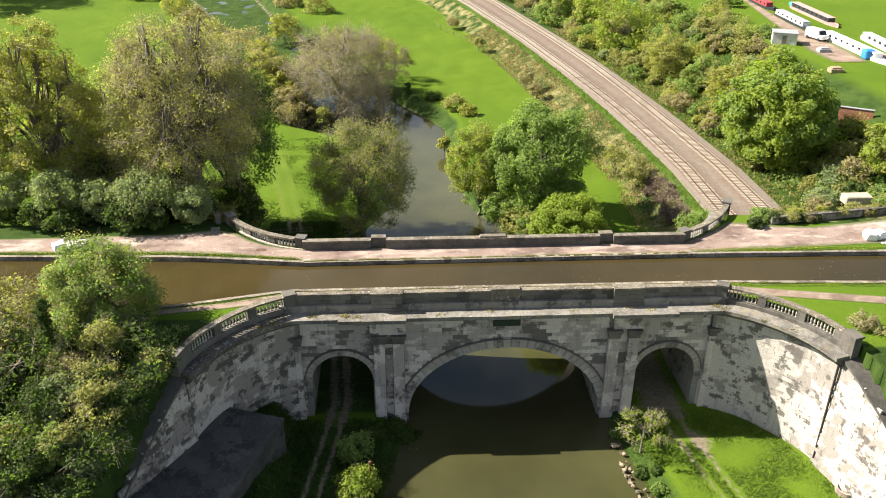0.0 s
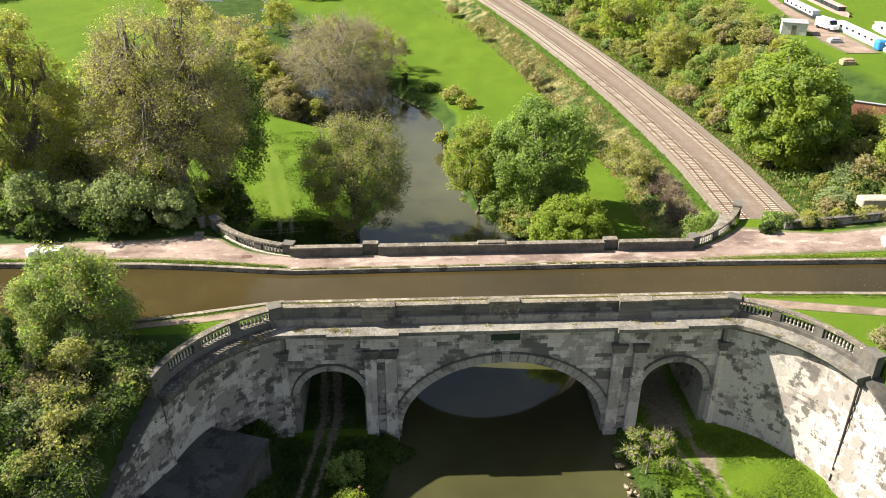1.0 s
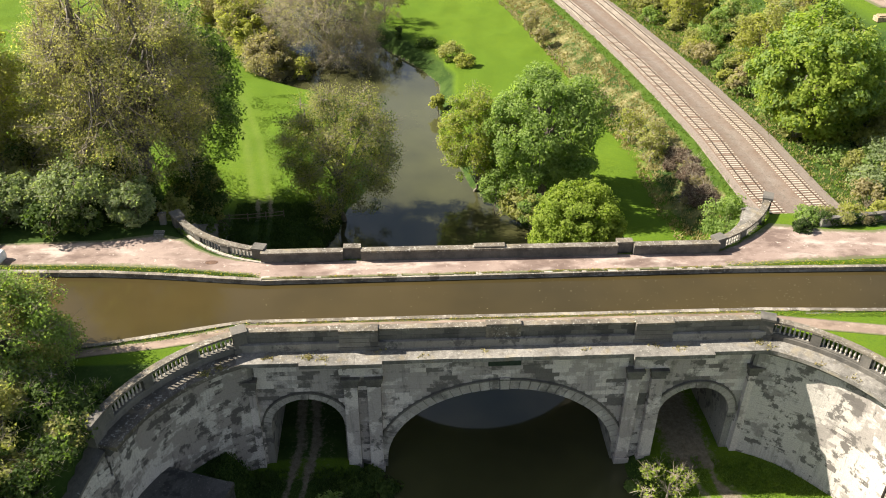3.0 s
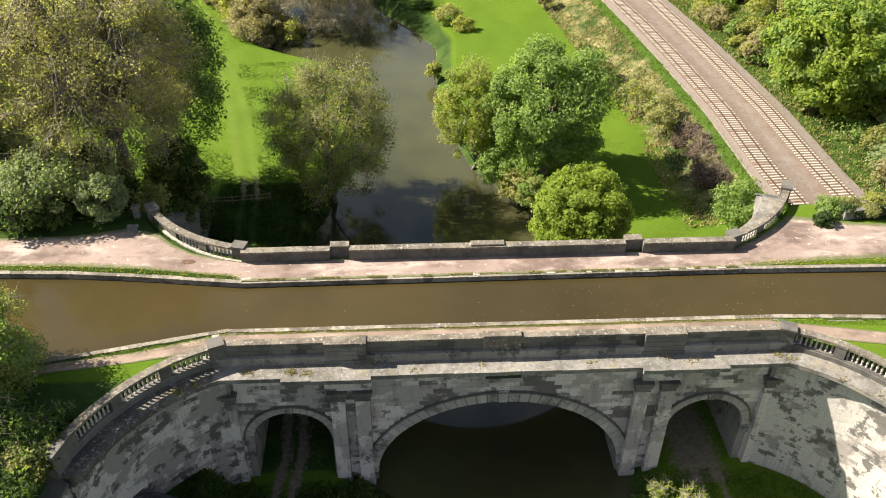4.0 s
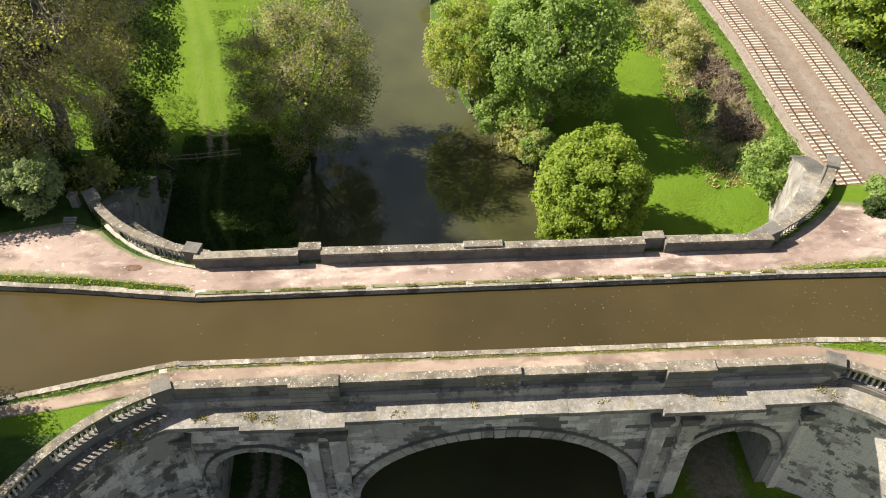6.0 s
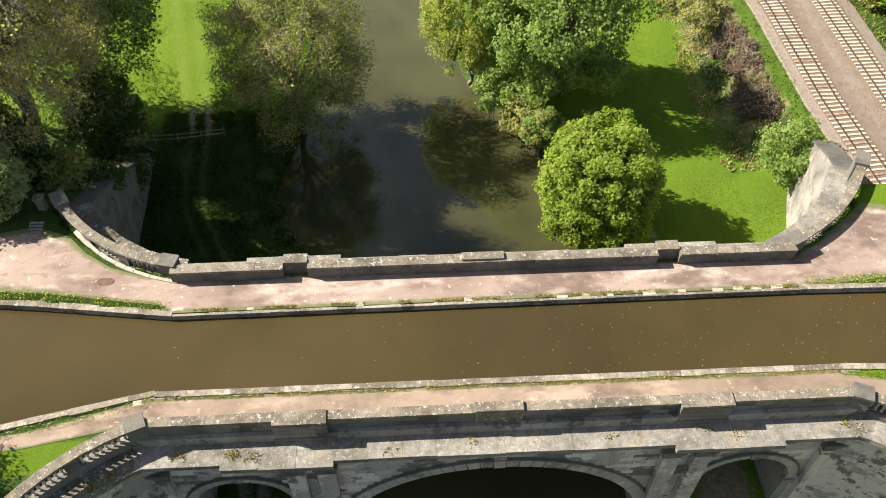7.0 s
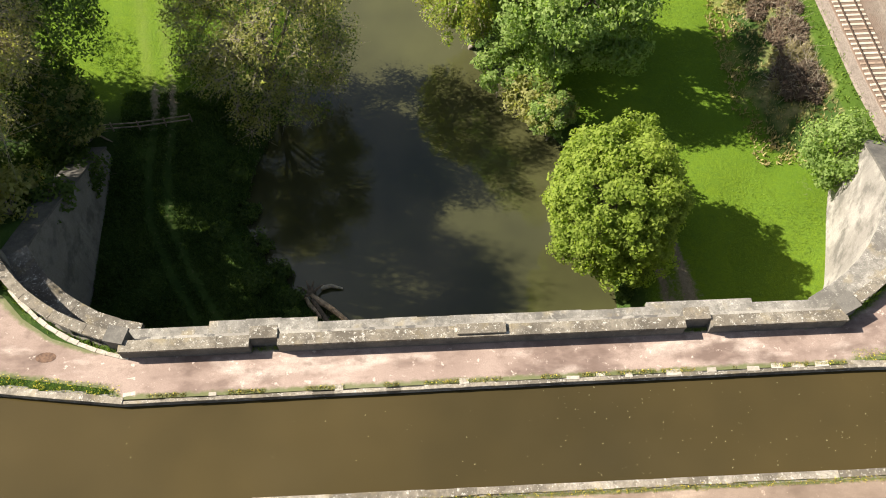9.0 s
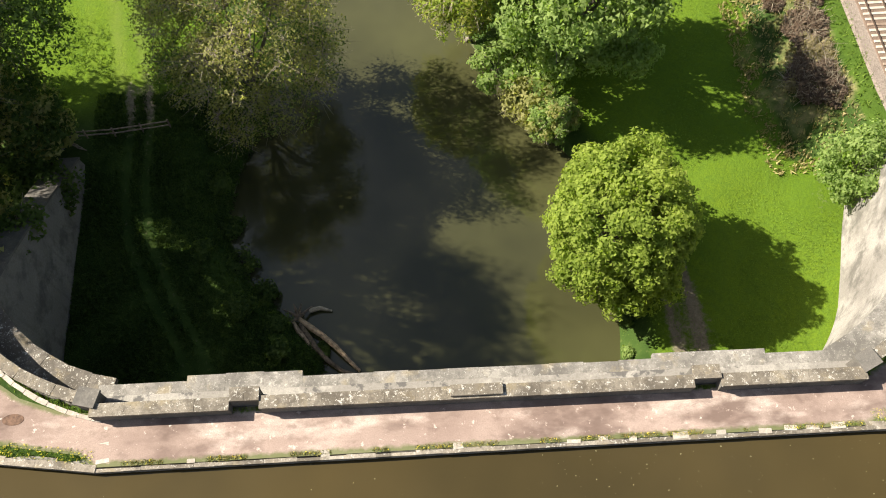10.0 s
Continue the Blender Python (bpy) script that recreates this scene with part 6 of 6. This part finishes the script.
def fence(name, pts, label, spacing=2.4, h=1.1, rails=(0.45, 0.95), wire=False):
    line = resample([Vector((x, y, 0)) for x, y in pts], spacing)
    f = root(name, (line[0].x, line[0].y, ground_z(line[0].x, line[0].y)), label, "fence")
    for p in line:
        g = ground_z(p.x, p.y)
        under(f, part("post", boxes((p.x - 0.06, p.x + 0.06, p.y - 0.06, p.y + 0.06, g - 0.3, g + h), bevel=0.01), M_WOOD))
    for hh in rails:
        r = 0.015 if wire else 0.06
        for a, b in zip(line, line[1:]):
            v, fc = [], []
            tube_rows(v, fc, [np.array((a.x, a.y, ground_z(a.x, a.y) + hh)), np.array((b.x, b.y, ground_z(b.x, b.y) + hh))], [r, r], 4)
            under(f, new("wire" if wire else "rail", mesh_from("rail", v, fc, M_WOOD)))
    return f


fence("wooden_fence", [(-21.5, 108.6), (-17.0, 108.8), (-12.6, 109.4)], "weathered wooden rail fence across the shaded track", 2.2, 1.15)
fence("field_fence", [(10.9, 241.5), (20.4, 219), (28.7, 180), (33.5, 150), (36.5, 130)], "thin post-and-wire fence along the meadow edge", 4.0, 1.2, (0.5, 1.05), True)


def hurdle(x, y, rz):
    g = root("wooden_gate", (x, y, ground_z(x, y)), "low slatted wooden gate leaning by the wall", "gate")
    for name, b in [("rail", (-1.6, 1.6, -0.04, 0.04, 0.25, 0.35)), ("rail", (-1.6, 1.6, -0.04, 0.04, 1.0, 1.1))] + [("slat", (u - 0.05, u + 0.05, -0.03, 0.03, 0.0, 1.25)) for u in (-1.5, -1.0, -0.5, 0.0, 0.5, 1.0, 1.5)]:
        part(name, boxes(b), M_WOOD, g)
    g.rotation_euler = (0.5, 0, rz)


hurdle(-20.4, 108.4, -0.6)

st = root("stone_steps", (-20.7, 86.6, 0), "short flight of worn stone steps beside the wing wall", "steps")
for i in range(7):
    part("tread", boxes((-0.55 - 0.03 * i, 0.45 - 0.03 * i, -1.15 + 0.3 * i, -0.98 + 0.3 * i, -0.1, 0.07 + 0.015 * i), bevel=0.02), M_LEDGE_OLD, st)

sp = root("stone_post", (-20.9, 88.9, 0), "short pale stone post at the end of the wing wall", "post")
part("shaft", boxes((-0.3, 0.3, -0.25, 0.25, -0.5, 1.0), bevel=0.04), M_PARAPET, sp)
part("cap", boxes((-0.38, 0.38, -0.33, 0.33, 1.0, 1.18), bevel=0.05), M_COPING, sp)
bm = bmesh.new()
bmesh.ops.create_cone(bm, cap_ends=True, segments=20, radius1=0.62, radius2=0.58, depth=0.05, matrix=Matrix.Translation((-15.0, 81.8, 0.045)) @ Matrix.Diagonal((1.0, 0.55, 1.0, 1.0)))
manhole = part("drain_cover", bm, plain_mat("rusty_cover", (0.13, 0.075, 0.048), 0.85, 0, 0.5, 4))
tagged(manhole, "rust-brown drain cover set in the towpath", "drain cover")
# boundary wall by the towpath
wl = [Vector((x, y, 0)) for x, y in [(43.0, 85.9), (50, 86.9), (58, 88.2), (70, 90.2), (95, 94)]]
bw = root("boundary_wall", (43, 86, 0), "low mossy dry-stone boundary wall beside the towpath", "wall", kind="structure")
under(bw, part("wall_core", sweep(resample(wl, 2), [(-0.2, -0.3), (0.2, -0.3), (0.18, 0.72), (-0.18, 0.72)]), M_CORE))
d = 0.0
while d < 34:
    w = rng.uniform(0.35, 0.7)
    p, a = along(wl, d + w / 2)
    block("cap_stone", bw, M_PARAPET, (p.x - 43, p.y - 86, 0.8 + rng.uniform(-0.05, 0.05)), (w - 0.03, 0.42 + rng.uniform(0, 0.08), 0.2), a + rng.uniform(-0.06, 0.06))
    d += w
post = root("marker_post", (58.6, 88.6, 0), "dark wooden marker post by the wall", "post")
part("shaft", boxes((-0.14, 0.14, -0.12, 0.12, -0.2, 1.35), bevel=0.02), M_WOOD, post)
part("cap", boxes((-0.18, 0.18, -0.16, 0.16, 1.35, 1.43), bevel=0.02), plain_mat("dark_iron", (0.06, 0.06, 0.06), 0.7), post)
slab = part("stone_slab", boxes((55.0, 58.4, 91.8, 93.4, -0.6, 0.5), bevel=0.12), plain_mat("pale_block", (0.44, 0.375, 0.28), 0.9, 0, 0.3, 1.5))
tagged(slab, "pale rough stone block above the railway cutting", "stone")


def sack(x, y, r, h, name="bulk_bag"):
    bm = bmesh.new()
    bmesh.ops.create_cube(bm, size=1.0)
    bmesh.ops.subdivide_edges(bm, edges=bm.edges[:], cuts=5, use_grid_fill=True)
    for v in bm.verts:
        c = v.co.copy()
        k = 1 + 0.14 * (1 - (2 * c.z) ** 2)
        q = noise.noise((c.x * 3 + x, c.y * 3, c.z * 3)) * 0.10
        v.co = Vector((c.x * k * 2 * r, c.y * k * 2 * r, (c.z + 0.5) * h)) * (1 + q)
        if c.z > 0.49:
            v.co.z -= 0.12 * h * (1 - 2 * max(abs(c.x), abs(c.y)))
    ob = part(name, bm, M_BAG, smooth=True)
    ob.location = (x, y, 0.0)
    ob.rotation_euler = (0, 0, x * 1.7)
    return tagged(ob, "full white woven bulk bag standing by the towpath", "bag", "bulk bags")


M_BAG = plain_mat("white_woven_bag", (0.80, 0.79, 0.76), 0.8, 0, 0.12, 4)
for x, y, r, h in [(-36.6, 82.6, 0.55, 0.95), (-35.4, 82.7, 0.5, 0.85), (-34.3, 82.9, 0.52, 0.9), (52.6, 81.6, 0.55, 0.95), (53.8, 81.9, 0.52, 0.9), (56.2, 81.4, 0.5, 0.9)]:
    sack(x, y, r, h)
M_CLUTTER = plain_mat("grey_clutter", (0.45, 0.46, 0.45), 0.7)
pile = part("rubble_heap", boxes((53.4, 54.1, 80.3, 80.7, 0, 0.12), (53.7, 54.5, 80.1, 80.5, 0.02, 0.2), (54.0, 54.4, 80.5, 80.9, 0.0, 0.15), bevel=0.03), M_CLUTTER)
tagged(pile, "small heap of grey rubble on the verge", "rubble")

# ---- boats and yard beyond the railway ----
ribbon("yard", [(84.5, 156), (83.5, 165), (86.5, 190), (89.4, 216)], [(91.4, 156), (91.4, 165), (90.0, 190), (90.8, 216)], -0.02, M_PATH_NEAR, "trodden gravel yard beside the moored boats", 2.0, 5)
M_WHITE = plain_mat("white_paint", (0.78, 0.78, 0.76), 0.5, 0, 0.08, 1)
M_DARKP = plain_mat("dark_paint", (0.035, 0.04, 0.045), 0.5, 0, 0.2, 1)
M_RED = plain_mat("red_paint", (0.45, 0.06, 0.07), 0.5, 0, 0.2, 1)
M_PINK = plain_mat("faded_red_paint", (0.60, 0.30, 0.27), 0.6, 0, 0.2, 1)
M_BLUE = plain_mat("blue_tarp", (0.04, 0.22, 0.55), 0.6, 0, 0.2, 2)
M_TEAL = plain_mat("teal_paint", (0.10, 0.50, 0.45), 0.5, 0, 0.1, 1)
M_GREYR = plain_mat("grey_roof", (0.30, 0.31, 0.32), 0.7, 0, 0.2, 1)
M_BRICK = plain_mat("orange_brick", (0.42, 0.20, 0.12), 0.9, 0, 0.3, 3)
M_GLASS = Mat("dark_window", 0.08).colour((0.02, 0.025, 0.03)).m


def boat(x, y, length, rz, hull, cabin, roof, label, nose=None):
    b = root("narrowboat", (x, y, -0.1), label, "boat", "moored narrowboats")
    bm = bmesh.new()
    n = 14
    rings = []
    for i in range(n + 1):
        t = i / n
        w = 1.05 * min(1, (t * 7) ** 0.6 if t < 0.2 else 1) * min(1, ((1 - t) * 9) ** 0.6 if t > 0.9 else 1) + 0.03
        u = (t - 0.5) * length
        rise = 0.18 * max(0, 0.15 - t) / 0.15
        rings.append([bm.verts.new(q) for q in ((u, -w * 0.85, -0.5), (u, -w, 0.55 + rise), (u, w, 0.55 + rise), (u, w * 0.85, -0.5))])
    for a, c in zip(rings, rings[1:]):
        for j in range(4):
            bm.faces.new((a[j], a[(j + 1) % 4], c[(j + 1) % 4], c[j]))
    bm.faces.new(rings[0])
    bm.faces.new(rings[-1][::-1])
    part("hull", bm, hull, b)
    l0, l1 = -length * 0.36, length * 0.40
    cab = part("cabin", boxes((l0, l1, -0.85, 0.85, 0.5, 1.5), bevel=0.04), cabin, b)
    part("roof", boxes((l0 - 0.08, l1 + 0.08, -0.92, 0.92, 1.5, 1.58), bevel=0.02), roof, b)
    for k in range(int((l1 - l0) / 2.2)):
        u = l0 + 1.1 + 2.2 * k
        for sd in (-1, 1):
            part("window", boxes((u - 0.42, u + 0.42, sd * 0.86 - 0.015, sd * 0.86 + 0.015, 0.85, 1.3)), M_GLASS, cab)
    if nose:
        part("bow_cover", boxes((length * 0.40, length * 0.47, -0.8, 0.8, 0.5, 1.3), bevel=0.1), nose, b)
    b.rotation_euler = (0, 0, rz)
    return b


boat(92.9, 165.5, 25.0, 1.58 + 0.05, M_WHITE, M_WHITE, M_WHITE, "long white-painted narrowboat moored at the bank")
boat(91.2, 190.5, 18.0, 1.60, M_DARKP, M_WHITE, M_GREYR, "narrowboat with black and white cabin sides")
boat(91.7, 212.0, 18.0, 1.60, M_DARKP, M_RED, M_RED, "dark red narrowboat moored in the basin")
boat(98.8, 196.5, 24.0, 1.60, M_PINK, M_DARKP, M_PINK, "large faded red and black narrowboat with a teal bow", M_TEAL)
boat(99.8, 166.0, 20.0, 1.55, M_WHITE, M_GREYR, M_WHITE, "grey and white narrowboat partly behind a tree")
van = root("van", (89.2, 174.0, 0.0), "white panel van parked beside the boats", "van")
part("body", boxes((-1.0, 1.0, -2.5, 1.2, 0.35, 2.2), (-0.98, 0.98, 1.2, 2.4, 0.35, 1.25), bevel=0.14), M_WHITE, van)
part("windscreen", sweep_var([Vector((0.85, 1.25, 0)), Vector((-0.85, 1.25, 0))], [[(0.0, 2.0), (-0.55, 1.3), (-0.5, 1.25), (0.05, 1.95)]] * 2), M_GLASS, van)
for sx in (-0.95, 0.95):
    for sy in (-1.6, 1.5):
        w = bmesh.new()
        bmesh.ops.create_cone(w, cap_ends=True, segments=16, radius1=0.34, radius2=0.34, depth=0.22, matrix=Matrix.Translation((sx, sy, 0.34)) @ Matrix.Rotation(math.pi / 2, 4, "Y"))
        part("wheel", w, M_DARKP, van)
van.rotation_euler = (0, 0, 3.5)
shed = root("shed", (81.0, 171.5, ground_z(81, 171.5)), "small white-walled shed with a flat grey roof", "shed")
part("wall", boxes((-2.4, 2.4, -1.7, 1.7, -0.6, 2.3)), plain_mat("shed_paint", (0.62, 0.58, 0.54), 0.8, 0, 0.2, 1), shed)
part("roof", boxes((-2.55, 2.55, -1.85, 1.85, 2.3, 2.45), bevel=0.02), M_GREYR, shed)
part("door", boxes((-0.5, 0.4, -1.75, -1.69, -0.1, 1.9)), M_WOOD, shed)
shed.rotation_euler = (0, 0, -0.35)
tarp = part("tarpaulin_stack", boxes((91.4, 93.4, 157.6, 159.6, -0.1, 1.7), bevel=0.2), M_BLUE)
tagged(tarp, "blue tarpaulin over a stack of goods", "tarpaulin")
for x, y, m, lb in [(95.0, 158.0, M_PINK, "faded red crate by the boats"), (86.0, 163.8, M_GREYR, "low grey trailer in the yard"), (81.5, 149.4, M_LOG, "pale timber pallet on the grass")]:
    cr = part("yard_crate", boxes((x - 1.2, x + 1.2, y - 0.8, y + 0.8, ground_z(x, y) - 0.1, ground_z(x, y) + 0.7), (x - 0.9, x + 0.9, y - 0.6, y + 0.6, ground_z(x, y) + 0.7, ground_z(x, y) + 0.95), bevel=0.05), m)
    tagged(cr, lb, "crate")
brick = root("brick_wall", (75.2, 128.6, ground_z(75.2, 128.6)), "ruined orange brick wall among the bushes", "wall")
part("wall", boxes((-2.6, 2.6, -0.2, 0.2, -1.0, 2.2)), M_BRICK, brick)
part("capping", boxes((-2.7, 2.7, -0.28, 0.28, 2.2, 2.32), bevel=0.03), M_GREYR, brick)
brick.rotation_euler = (0, 0, -0.5)
